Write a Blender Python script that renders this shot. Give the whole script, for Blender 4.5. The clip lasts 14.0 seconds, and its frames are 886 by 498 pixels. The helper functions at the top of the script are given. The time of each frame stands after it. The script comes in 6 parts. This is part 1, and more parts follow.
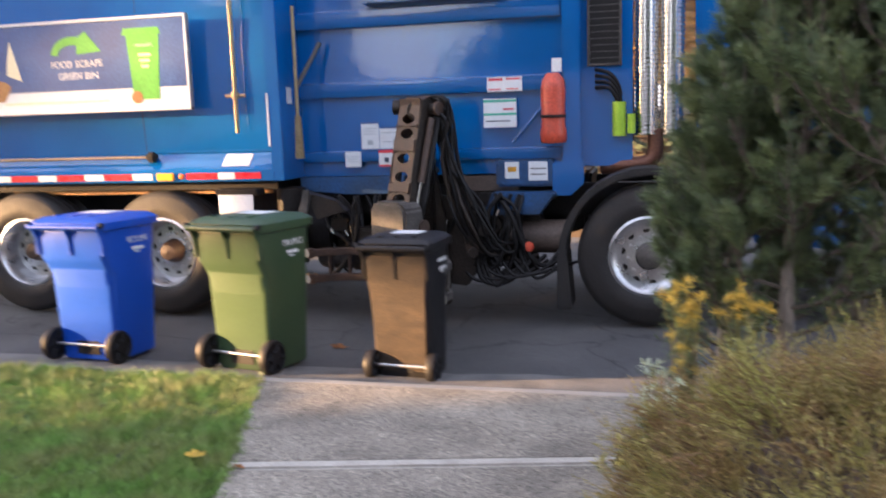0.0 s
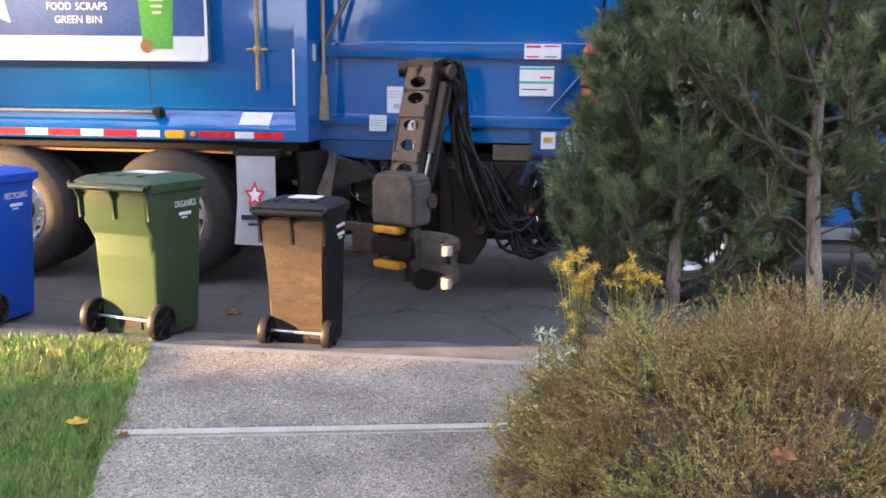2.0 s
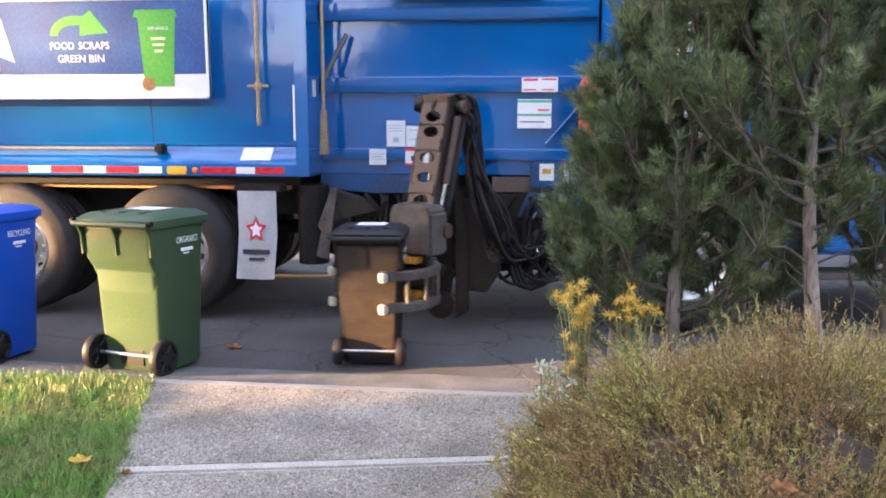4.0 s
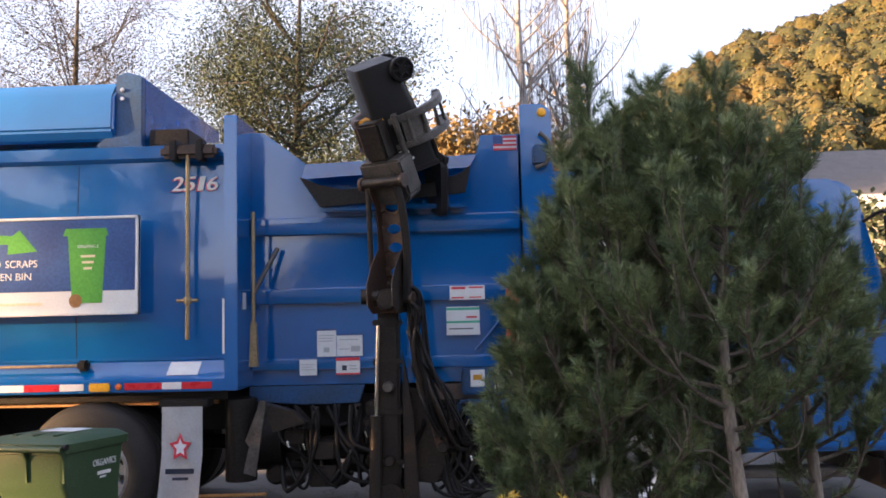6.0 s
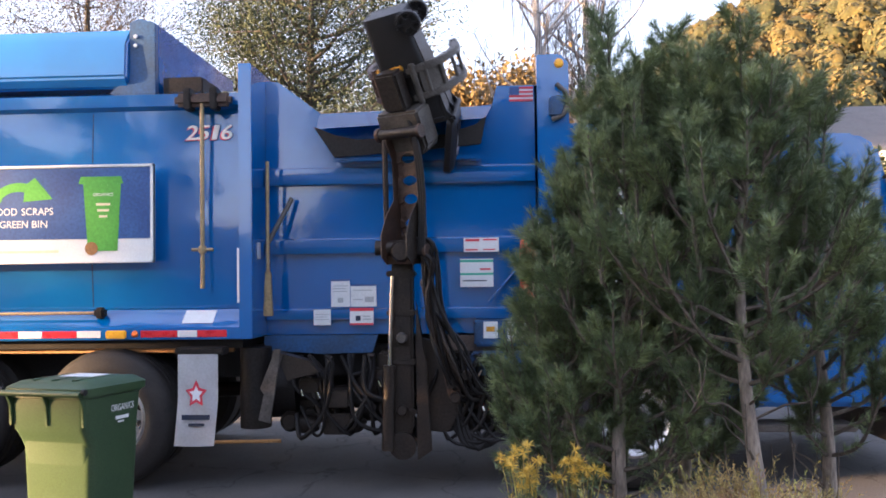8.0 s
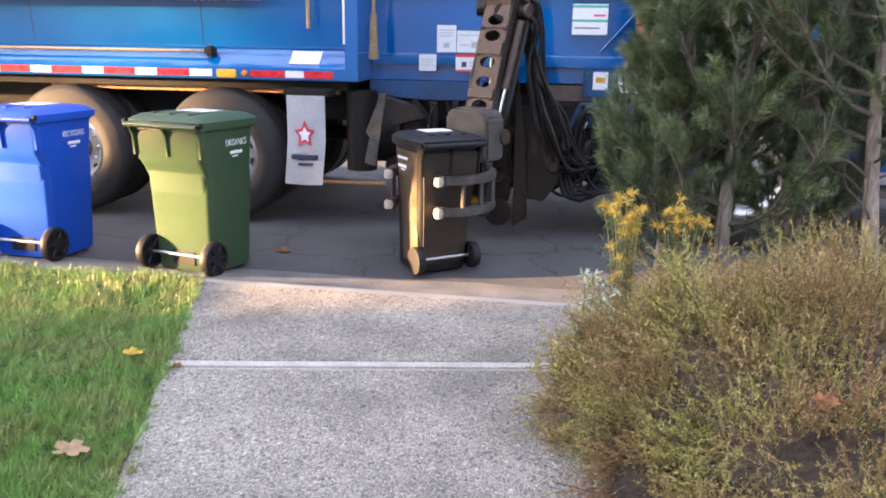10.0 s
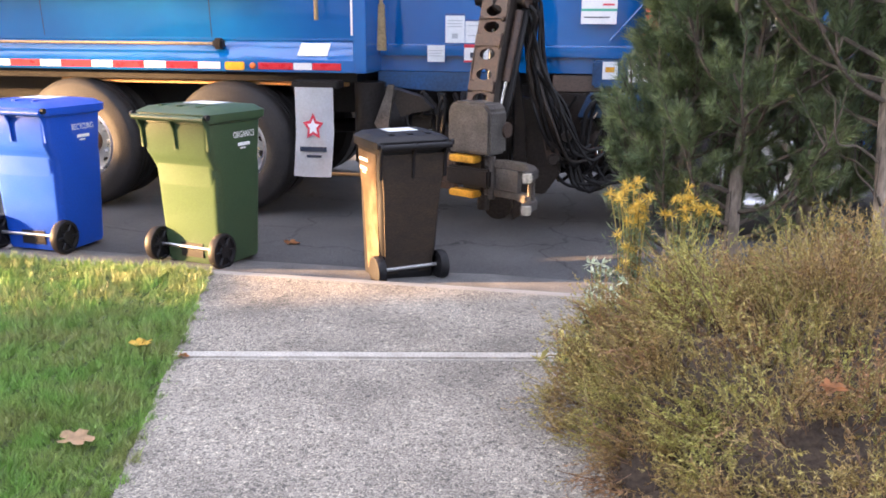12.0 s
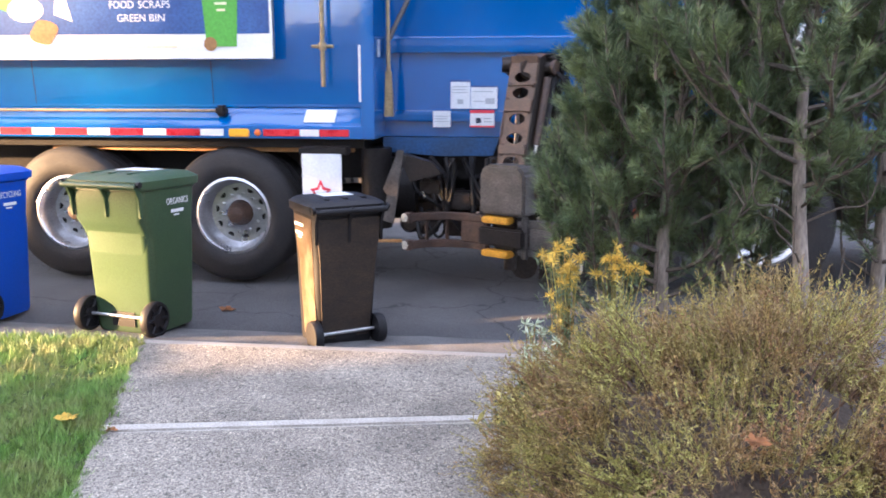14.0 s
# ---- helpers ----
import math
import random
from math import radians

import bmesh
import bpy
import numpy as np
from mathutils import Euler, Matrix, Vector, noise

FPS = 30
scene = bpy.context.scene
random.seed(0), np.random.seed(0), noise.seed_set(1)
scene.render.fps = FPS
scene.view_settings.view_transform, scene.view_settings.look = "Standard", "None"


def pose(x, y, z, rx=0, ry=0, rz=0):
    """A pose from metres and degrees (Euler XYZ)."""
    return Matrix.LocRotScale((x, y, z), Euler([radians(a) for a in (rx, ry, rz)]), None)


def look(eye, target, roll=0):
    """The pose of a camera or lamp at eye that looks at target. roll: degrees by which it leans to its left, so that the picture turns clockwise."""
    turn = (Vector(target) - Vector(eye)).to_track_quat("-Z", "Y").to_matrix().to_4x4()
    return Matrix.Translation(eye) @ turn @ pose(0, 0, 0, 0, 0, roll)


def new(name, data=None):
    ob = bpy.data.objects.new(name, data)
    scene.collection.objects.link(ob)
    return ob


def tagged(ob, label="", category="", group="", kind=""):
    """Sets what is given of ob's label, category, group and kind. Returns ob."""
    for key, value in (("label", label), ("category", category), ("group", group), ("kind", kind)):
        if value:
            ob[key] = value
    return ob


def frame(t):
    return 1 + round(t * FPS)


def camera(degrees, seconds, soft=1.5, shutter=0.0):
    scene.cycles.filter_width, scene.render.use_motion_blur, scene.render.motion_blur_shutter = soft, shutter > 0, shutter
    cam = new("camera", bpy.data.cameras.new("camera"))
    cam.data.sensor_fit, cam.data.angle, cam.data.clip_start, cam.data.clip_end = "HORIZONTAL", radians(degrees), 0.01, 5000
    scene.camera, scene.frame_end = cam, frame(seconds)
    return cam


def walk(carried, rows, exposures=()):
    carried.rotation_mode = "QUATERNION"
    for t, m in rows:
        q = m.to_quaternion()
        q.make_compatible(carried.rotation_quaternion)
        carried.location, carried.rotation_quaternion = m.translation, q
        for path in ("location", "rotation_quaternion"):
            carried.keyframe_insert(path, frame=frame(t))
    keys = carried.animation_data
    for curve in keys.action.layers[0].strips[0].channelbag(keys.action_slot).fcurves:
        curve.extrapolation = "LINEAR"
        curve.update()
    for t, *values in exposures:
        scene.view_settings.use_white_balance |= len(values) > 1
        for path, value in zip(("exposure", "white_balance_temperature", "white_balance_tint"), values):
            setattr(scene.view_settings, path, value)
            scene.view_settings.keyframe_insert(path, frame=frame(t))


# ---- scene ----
cam = camera(55.66, 14.0, soft=1.7, shutter=0.5)
PATH = [
    (0, look((0.220, 0.077, 1.663), (-0.246, 1.998, 1.363), -1.79)),
    (0.5, look((0.213, 0.088, 1.657), (-0.053, 2.038, 1.296), -0.09)),
    (1, look((0.211, 0.087, 1.656), (-0.070, 2.036, 1.302), 0.29)),
    (1.5, look((0.209, 0.092, 1.653), (-0.048, 2.042, 1.294), 0.79)),
    (2, look((0.212, 0.092, 1.652), (-0.014, 2.044, 1.276), 0.76)),
    (4.3, look((0.225, 0.061, 1.679), (-0.009, 2.029, 1.410), -0.27)),
    (4.5, look((0.234, 0.058, 1.683), (0.003, 2.033, 1.469), -1.47)),
    (5, look((0.270, 0.045, 1.705), (0.090, 2.037, 1.727), -2.50)),
    (5.5, look((0.286, 0.039, 1.718), (0.165, 2.030, 1.855), -1.60)),
    (6, look((0.281, 0.029, 1.722), (0.201, 2.021, 1.893), -1.39)),
    (6.5, look((0.276, 0.032, 1.721), (0.228, 2.029, 1.826), -1.25)),
    (7, look((0.270, 0.037, 1.718), (0.227, 2.036, 1.772), -0.99)),
    (7.5, look((0.264, 0.041, 1.718), (0.183, 2.038, 1.774), -0.97)),
    (8, look((0.258, 0.044, 1.712), (0.148, 2.040, 1.772), -0.73)),
    (8.5, look((0.242, 0.055, 1.693), (0.121, 2.050, 1.644), 0.78)),
    (9, look((0.226, 0.068, 1.666), (0.029, 2.041, 1.408), 1.02)),
    (9.2, look((0.224, 0.074, 1.661), (-0.020, 2.029, 1.319), 1.42)),
    (11.3, look((0.273, 0.102, 1.608), (-0.123, 1.981, 1.050), -0.32)),
    (11.5, look((0.274, 0.105, 1.607), (-0.120, 1.992, 1.075), -0.28)),
    (12, look((0.270, 0.111, 1.610), (-0.100, 2.005, 1.088), 0.29)),
    (12.5, look((0.272, 0.113, 1.616), (-0.068, 2.025, 1.136), 0.67)),
    (13, look((0.274, 0.106, 1.619), (-0.047, 2.034, 1.194), 0.43)),
    (13.5, look((0.285, 0.101, 1.624), (0.029, 2.045, 1.231), 0.33)),
    (14, look((0.307, 0.102, 1.627), (0.067, 2.050, 1.246), 0.05)),
]
EXPOSURE = [(t, e - 0.12, k - 130 - (200 if t > 11 else 0), 20) for t, e, k in ((0, 3.0, 5550), (0.5, 3.2, 5500), (2.2, 3.3, 5500), (4.3, 3.45, 5400), (5.0, 3.35, 5350), (5.6, 2.65, 5530), (6.5, 2.48, 5600), (7.0, 2.85, 5500), (7.5, 2.9, 5330), (8.0, 2.9, 5330), (8.6, 3.05, 5180), (9.2, 3.5, 5250), (11.3, 3.65, 5950), (12.5, 3.65, 5750), (14.0, 3.65, 5500))]
walk(cam, PATH, EXPOSURE)

# ---- world and light ----
SUN_AZ, SUN_EL = 200.0, 6.5
world = bpy.data.worlds.new("sky")
scene.world = world
world.use_nodes = True
wn = world.node_tree.nodes
sky = wn.new("ShaderNodeTexSky")
sky.sky_type = "NISHITA"
sky.sun_disc = False
sky.sun_elevation = radians(SUN_EL)
sky.sun_rotation = radians(90 - SUN_AZ)
sky.altitude = 100
sky.air_density, sky.dust_density = 1.0, 2.5
wn["Background"].inputs["Strength"].default_value = 0.05
veil = wn.new("ShaderNodeMix")   # a thin even veil of high cloud over the clear sky
veil.data_type, veil.blend_type = "RGBA", "ADD"
veil.inputs["Factor"].default_value = 1.0
veil.inputs["B"].default_value = (3.7, 3.4, 3.15, 1)
world.node_tree.links.new(sky.outputs["Color"], veil.inputs["A"])
world.node_tree.links.new(veil.outputs["Result"], wn["Background"].inputs["Color"])
sun = new("sun", bpy.data.lights.new("sun", "SUN"))
sun.data.energy, sun.data.angle, sun.data.color = 6.5, radians(1.5), (1.0, 0.56, 0.2)
to_sun = Vector((math.cos(radians(SUN_AZ)) * math.cos(radians(SUN_EL)), math.sin(radians(SUN_AZ)) * math.cos(radians(SUN_EL)), math.sin(radians(SUN_EL))))
sun.matrix_basis = look(tuple(to_sun * 40), (0, 0, 0))


# ---- materials ----
def material(name, color, rough=0.6, metal=0.0, vary=0.25, scale=6.0, fine=60.0, bump=0.15, second=None, coat=0.0, spread=0.5, island=0.0, glow=0.0, stretch=None, depth=0.01):
    """A surface with stains at one scale and grain at a finer one."""
    m = bpy.data.materials.new(name)
    m.use_nodes = True
    nt = m.node_tree
    b = nt.nodes["Principled BSDF"]
    L = nt.links.new
    b.inputs["Roughness"].default_value, b.inputs["Metallic"].default_value = rough, metal
    b.inputs["Coat Weight"].default_value = coat
    b.inputs["Coat Roughness"].default_value = 0.06
    tc = nt.nodes.new("ShaderNodeTexCoord")
    mp = nt.nodes.new("ShaderNodeMapping")
    L(tc.outputs["Object"], mp.inputs["Vector"])
    if stretch:
        mp.inputs["Scale"].default_value = stretch
    big = nt.nodes.new("ShaderNodeTexNoise")
    big.inputs["Scale"].default_value, big.inputs["Detail"].default_value = scale, 5
    small = nt.nodes.new("ShaderNodeTexNoise")
    small.inputs["Scale"].default_value, small.inputs["Detail"].default_value = fine, 3
    for n in (big, small):
        L(mp.outputs["Vector"], n.inputs["Vector"])
    ramp = nt.nodes.new("ShaderNodeValToRGB")
    c = Vector(color)
    dark = Vector(second) if second else c * (1 - vary)
    ramp.color_ramp.elements[0].position, ramp.color_ramp.elements[1].position = 0.5 - spread / 2, 0.5 + spread / 2
    ramp.color_ramp.elements[0].color, ramp.color_ramp.elements[1].color = (*dark, 1), (*c, 1)
    L(big.outputs["Fac"], ramp.inputs["Fac"])
    mix = nt.nodes.new("ShaderNodeMix")
    mix.data_type, mix.blend_type = "RGBA", "MULTIPLY"
    mix.inputs["Factor"].default_value = 1.0
    mr = nt.nodes.new("ShaderNodeMapRange")
    mr.inputs["From Min"].default_value, mr.inputs["From Max"].default_value = 0.3, 0.7
    mr.inputs["To Min"].default_value, mr.inputs["To Max"].default_value = 1 - vary, 1 + vary * 0.6
    L(small.outputs["Fac"], mr.inputs["Value"])
    L(ramp.outputs["Color"], mix.inputs["A"])
    L(mr.outputs["Result"], mix.inputs["B"])
    out = mix.outputs["Result"]
    if island:
        geo = nt.nodes.new("ShaderNodeNewGeometry")
        hs = nt.nodes.new("ShaderNodeMapRange")
        hs.inputs["To Min"].default_value, hs.inputs["To Max"].default_value = 1 - island, 1 + island
        L(geo.outputs["Random Per Island"], hs.inputs["Value"])
        m2 = nt.nodes.new("ShaderNodeMix")
        m2.data_type, m2.blend_type = "RGBA", "MULTIPLY"
        m2.inputs["Factor"].default_value = 1.0
        L(out, m2.inputs["A"])
        L(hs.outputs["Result"], m2.inputs["B"])
        out = m2.outputs["Result"]
    L(out, b.inputs["Base Color"])
    rr = nt.nodes.new("ShaderNodeMapRange")
    rr.inputs["To Min"].default_value, rr.inputs["To Max"].default_value = max(0.02, rough - 0.12), min(1, rough + 0.12)
    L(big.outputs["Fac"], rr.inputs["Value"])
    L(rr.outputs["Result"], b.inputs["Roughness"])
    if bump:
        bp = nt.nodes.new("ShaderNodeBump")
        bp.inputs["Strength"].default_value, bp.inputs["Distance"].default_value = bump, depth
        L(small.outputs["Fac"], bp.inputs["Height"])
        L(bp.outputs["Normal"], b.inputs["Normal"])
        L(bp.outputs["Normal"], b.inputs["Coat Normal"])
    if glow:
        b.inputs["Emission Color"].default_value = (*color, 1)
        b.inputs["Emission Strength"].default_value = glow
    return m


BLUE = material("truck_paint", (0.007, 0.122, 0.41), 0.14, 0.0, 0.08, 1.2, 2.6, 0.12, coat=1.0, second=(0.007, 0.092, 0.32), depth=0.03)
BLUE_OLD = material("worn_blue_paint", (0.015, 0.085, 0.25), 0.42, 0.0, 0.3, 3, 40, 0.08, second=(0.03, 0.05, 0.09))
BLACK = material("black_steel", (0.018, 0.017, 0.017), 0.5, 0.0, 0.4, 5, 60, 0.2, second=(0.018, 0.014, 0.012))
GREASE = material("greasy_steel", (0.026, 0.023, 0.021), 0.42, 0.3, 0.4, 7, 50, 0.3, second=(0.045, 0.034, 0.027))
RUST = material("rusty_steel", (0.09, 0.05, 0.031), 0.5, 0.1, 0.45, 9, 70, 0.5, second=(0.042, 0.027, 0.02))
WORN = material("worn_steel", (0.12, 0.107, 0.095), 0.5, 0.2, 0.45, 8, 80, 0.4, second=(0.05, 0.043, 0.038))
ALLOY = material("aluminium", (0.62, 0.62, 0.63), 0.3, 0.9, 0.15, 6, 50, 0.1)
CHROME = material("chrome", (0.75, 0.74, 0.72), 0.12, 1.0, 0.1, 6, 50, 0.05)
RUBBER = material("rubber", (0.014, 0.013, 0.013), 0.72, 0.0, 0.3, 6, 60, 0.3, second=(0.022, 0.018, 0.016))
HOSE = material("hose", (0.014, 0.013, 0.013), 0.45, 0.0, 0.2, 8, 60, 0.1)
PALETIP = material("pale_rubber", (0.55, 0.5, 0.4), 0.6, 0.0, 0.3, 20, 60, 0.1)
WHITE = material("white_paint", (0.78, 0.78, 0.77), 0.4, 0.0, 0.06, 8, 60, 0.03)
FLAPW = material("dirty_white_flap", (0.86, 0.88, 0.93), 0.45, 0.0, 0.08, 5, 60, 0.1, second=(0.7, 0.71, 0.73))
GREYPRINT = material("grey_print", (0.42, 0.44, 0.47), 0.5, 0, 0.1)
STICKER = material("sticker", (0.74, 0.76, 0.78), 0.45, 0.0, 0.1, 12, 90, 0.02)
RED = material("red_reflector", (0.62, 0.02, 0.03), 0.3, 0.0, 0.1, 20, 90, 0.05)
REDTXT = material("sign_red", (0.6, 0.04, 0.07), 0.5, 0, 0.1)
GREENTXT = material("sticker_green", (0.08, 0.42, 0.3), 0.5, 0, 0.1)
AMBER = material("amber_lens", (0.8, 0.4, 0.02), 0.2, 0.0, 0.15, 20, 90, 0.0, glow=0.03)
ORANGE = material("orange_lens", (0.85, 0.2, 0.03), 0.2, 0.0, 0.1, 20, 90, 0.0)
YELLOW = material("yellow_paint", (0.72, 0.36, 0.02), 0.5, 0.0, 0.3, 12, 60, 0.15)
WOODP = material("old_orange_bar", (0.5, 0.26, 0.08), 0.6, 0.0, 0.3, 8, 60, 0.2)
BRASS = material("weathered_rod", (0.4, 0.3, 0.16), 0.45, 0.5, 0.3, 10, 60, 0.1)
EXTRED = material("red_vinyl", (0.6, 0.085, 0.04), 0.35, 0.0, 0.25, 10, 60, 0.1)
TANK = material("dusty_tank", (0.15, 0.11, 0.085), 0.6, 0.0, 0.3, 5, 60, 0.15, second=(0.08, 0.06, 0.05))
LIME = material("lime_tank", (0.4, 0.62, 0.03), 0.4, 0.0, 0.2, 10, 60, 0.05)
COPPER = material("hot_pipe", (0.2, 0.09, 0.055), 0.5, 0.5, 0.3, 10, 60, 0.1)
NAVY = material("sign_navy", (0.02, 0.055, 0.2), 0.4, 0.0, 0.25, 2.5, 40, 0.0, second=(0.05, 0.12, 0.33))
SIGNG = material("sign_green", (0.12, 0.42, 0.05), 0.4, 0.0, 0.15, 5, 40, 0.0)
SIGNO = material("sign_brown", (0.4, 0.2, 0.07), 0.4, 0.0, 0.2, 12, 40, 0.0)
CREAM = material("sign_cream", (0.8, 0.72, 0.5), 0.4, 0.0, 0.1, 8, 40, 0.0)
DARKTXT = material("dark_print", (0.02, 0.03, 0.06), 0.5, 0, 0.1)
BIN_GREEN = material("green_plastic", (0.038, 0.072, 0.034), 0.42, 0.0, 0.2, 3, 90, 0.08, second=(0.046, 0.08, 0.034))
BIN_BLUE = material("blue_plastic", (0.012, 0.075, 0.5), 0.4, 0.0, 0.12, 3, 90, 0.08)
BIN_BLACK = material("black_plastic", (0.011, 0.011, 0.013), 0.5, 0.0, 0.25, 4, 90, 0.12, second=(0.016, 0.014, 0.014))
# dust on black plastic, its colour warmed to stand for low sun
BIN_DUST_LIT = material("dusty_sunlit_black_plastic", (0.04, 0.025, 0.0135), 0.55, 0.0, 0.5, 7, 60, 0.2, second=(0.018, 0.012, 0.009), spread=0.4, stretch=(1, 1, 2.2))
# lighter still: sunlight on the flank is put into the colour
BIN_FLANK_LIT = material("dusty_sunlit_black_flank", (0.13, 0.095, 0.06), 0.4, 0.0, 0.4, 9, 60, 0.2, second=(0.05, 0.032, 0.016), spread=0.4)

BLUE.node_tree.nodes["Principled BSDF"].inputs["Coat IOR"].default_value = 1.7

def asphalt():
    """Worn asphalt: grit, broad pale patches and thin wandering cracks."""
    m = material("asphalt", (0.105, 0.103, 0.104), 0.88, 0.0, 0.5, 1.1, 110, 0.6, second=(0.055, 0.055, 0.058), spread=0.35)
    nt = m.node_tree
    L = nt.links.new
    b = nt.nodes["Principled BSDF"]
    old = b.inputs["Base Color"].links[0].from_socket
    tc = nt.nodes.new("ShaderNodeTexCoord")
    wob = nt.nodes.new("ShaderNodeTexNoise")
    wob.inputs["Scale"].default_value, wob.inputs["Detail"].default_value = 2.5, 4
    L(tc.outputs["Object"], wob.inputs["Vector"])
    ad = nt.nodes.new("ShaderNodeMix")
    ad.data_type, ad.blend_type = "RGBA", "ADD"
    ad.inputs["Factor"].default_value = 0.6
    L(tc.outputs["Object"], ad.inputs["A"])
    L(wob.outputs["Color"], ad.inputs["B"])
    vo = nt.nodes.new("ShaderNodeTexVoronoi")
    vo.feature = "DISTANCE_TO_EDGE"
    vo.inputs["Scale"].default_value = 0.9
    L(ad.outputs["Result"], vo.inputs["Vector"])
    mr = nt.nodes.new("ShaderNodeMapRange")
    mr.inputs["From Min"].default_value, mr.inputs["From Max"].default_value = 0.003, 0.014
    mr.inputs["To Min"].default_value = 0.45
    L(vo.outputs["Distance"], mr.inputs["Value"])
    mx = nt.nodes.new("ShaderNodeMix")
    mx.data_type, mx.blend_type = "RGBA", "MULTIPLY"
    mx.inputs["Factor"].default_value = 1.0
    L(old, mx.inputs["A"])
    L(mr.outputs["Result"], mx.inputs["B"])
    L(mx.outputs["Result"], b.inputs["Base Color"])
    return m


ASPHALT = asphalt()


def aggregate():
    """Washed concrete: pale and dark pebbles in a grey binder, with broad stains."""
    m = material("aggregate_concrete", (0.40, 0.37, 0.32), 0.88, 0.0, 0.3, 2.2, 190, 0.4, second=(0.2, 0.185, 0.16), depth=0.004, spread=0.45)
    nt = m.node_tree
    L = nt.links.new
    b = nt.nodes["Principled BSDF"]
    out = b.inputs["Base Color"].links[0].from_socket
    tc = nt.nodes.new("ShaderNodeTexCoord")
    last = b.inputs["Normal"].links[0].from_socket
    # (pebbles to the metre, colour steps, depth of relief)
    for scale, steps, relief in ((165, ((0, 0.35), (0.2, 0.62), (0.55, 0.98), (0.85, 1.12), (1, 1.7)), 0.005), (70, ((0, 0.45), (0.1, 0.85), (0.3, 1.0), (0.92, 1.0), (1, 1.5)), 0.003)):
        vo = nt.nodes.new("ShaderNodeTexVoronoi")
        vo.inputs["Scale"].default_value = scale
        L(tc.outputs["Object"], vo.inputs["Vector"])
        ramp = nt.nodes.new("ShaderNodeValToRGB")
        cr = ramp.color_ramp
        cr.elements[0].color = (steps[0][1],) * 3 + (1,)
        cr.elements[1].color = (steps[-1][1], steps[-1][1] * 0.97, steps[-1][1] * 0.9, 1)
        for p, g in steps[1:-1]:
            cr.elements.new(p).color = (g, g * 0.985, g * 0.96, 1)
        sep = nt.nodes.new("ShaderNodeSeparateColor")
        L(vo.outputs["Color"], sep.inputs["Color"])
        L(sep.outputs["Red"], ramp.inputs["Fac"])
        mx = nt.nodes.new("ShaderNodeMix")
        mx.data_type, mx.blend_type = "RGBA", "MULTIPLY"
        mx.inputs["Factor"].default_value = 1.0
        L(out, mx.inputs["A"])
        L(ramp.outputs["Color"], mx.inputs["B"])
        out = mx.outputs["Result"]
        bp = nt.nodes.new("ShaderNodeBump")
        bp.inputs["Strength"].default_value, bp.inputs["Distance"].default_value = 0.8, relief
        bp.invert = True
        L(vo.outputs["Distance"], bp.inputs["Height"])
        L(last, bp.inputs["Normal"])
        last = bp.outputs["Normal"]
    L(out, b.inputs["Base Color"])
    L(last, b.inputs["Normal"])
    return m


CONCRETE = aggregate()
KERB = material("kerb_concrete", (0.42, 0.39, 0.34), 0.85, 0.0, 0.25, 2.5, 90, 0.35, second=(0.27, 0.25, 0.22))
PALECON = material("pale_smooth_concrete", (0.52, 0.49, 0.43), 0.8, 0.0, 0.3, 7, 90, 0.3, second=(0.36, 0.33, 0.28))
GUTTER = material("old_gutter_asphalt", (0.2, 0.195, 0.185), 0.9, 0.0, 0.5, 3.5, 120, 0.7, second=(0.11, 0.108, 0.105), spread=0.4)
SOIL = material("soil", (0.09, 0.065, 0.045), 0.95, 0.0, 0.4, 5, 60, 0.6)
TURF = material("turf", (0.04, 0.075, 0.014), 0.95, 0.0, 0.4, 3, 60, 0.5, second=(0.075, 0.08, 0.025))
BLADE = material("grass_blade", (0.165, 0.31, 0.05), 0.5, 0.0, 0.25, 4.5, 30, 0.0, second=(0.24, 0.27, 0.08), island=0.5, spread=0.3)
NEEDLE = material("pine_needle", (0.21, 0.255, 0.1), 0.42, 0.0, 0.25, 7.0, 30, 0.0, second=(0.085, 0.125, 0.055), island=0.4, spread=0.3)
BARK = material("pine_bark", (0.36, 0.3, 0.24), 0.9, 0.0, 0.4, 9, 60, 0.8, stretch=(1, 1, 0.3), second=(0.19, 0.15, 0.12))
LIMB = material("pine_limb", (0.17, 0.14, 0.11), 0.9, 0.0, 0.4, 9, 60, 0.5, second=(0.09, 0.07, 0.055))
FARBARK = material("tree_bark", (0.07, 0.064, 0.06), 0.9, 0.0, 0.4, 6, 40, 0.5, second=(0.045, 0.04, 0.036))
TWIG = material("shrub_twig", (0.2, 0.12, 0.07), 0.9, 0.0, 0.3, 5, 30, 0.0, island=0.4)
HEATH = material("shrub_leaf", (0.37, 0.36, 0.08), 0.6, 0.0, 0.3, 3.4, 20, 0.0, second=(0.3, 0.16, 0.07), island=0.45, spread=0.3)
YELLOW_FOLIAGE = material("yellow_foliage", (0.8, 0.55, 0.08), 0.6, 0.0, 0.15, 6, 30, 0.0, island=0.2)
PALEYELLOW = material("pale_yellow_leaf", (0.78, 0.68, 0.22), 0.6, 0.0, 0.2, 6, 30, 0.0, island=0.25)
PALE = material("pale_petal", (0.62, 0.68, 0.48), 0.6, 0.0, 0.1, 6, 30, 0.0, island=0.1)
DRYLEAF = material("dry_leaf", (0.45, 0.2, 0.07), 0.7, 0.0, 0.3, 12, 50, 0.1, island=0.3)
TANLEAF = material("tan_leaf", (0.62, 0.42, 0.24), 0.7, 0.0, 0.2, 12, 50, 0.1)
LEAF = material("tree_leaf", (0.062, 0.082, 0.056), 0.9, 0.0, 0.25, 0.4, 10, 0.0, second=(0.07, 0.084, 0.05), island=0.4)
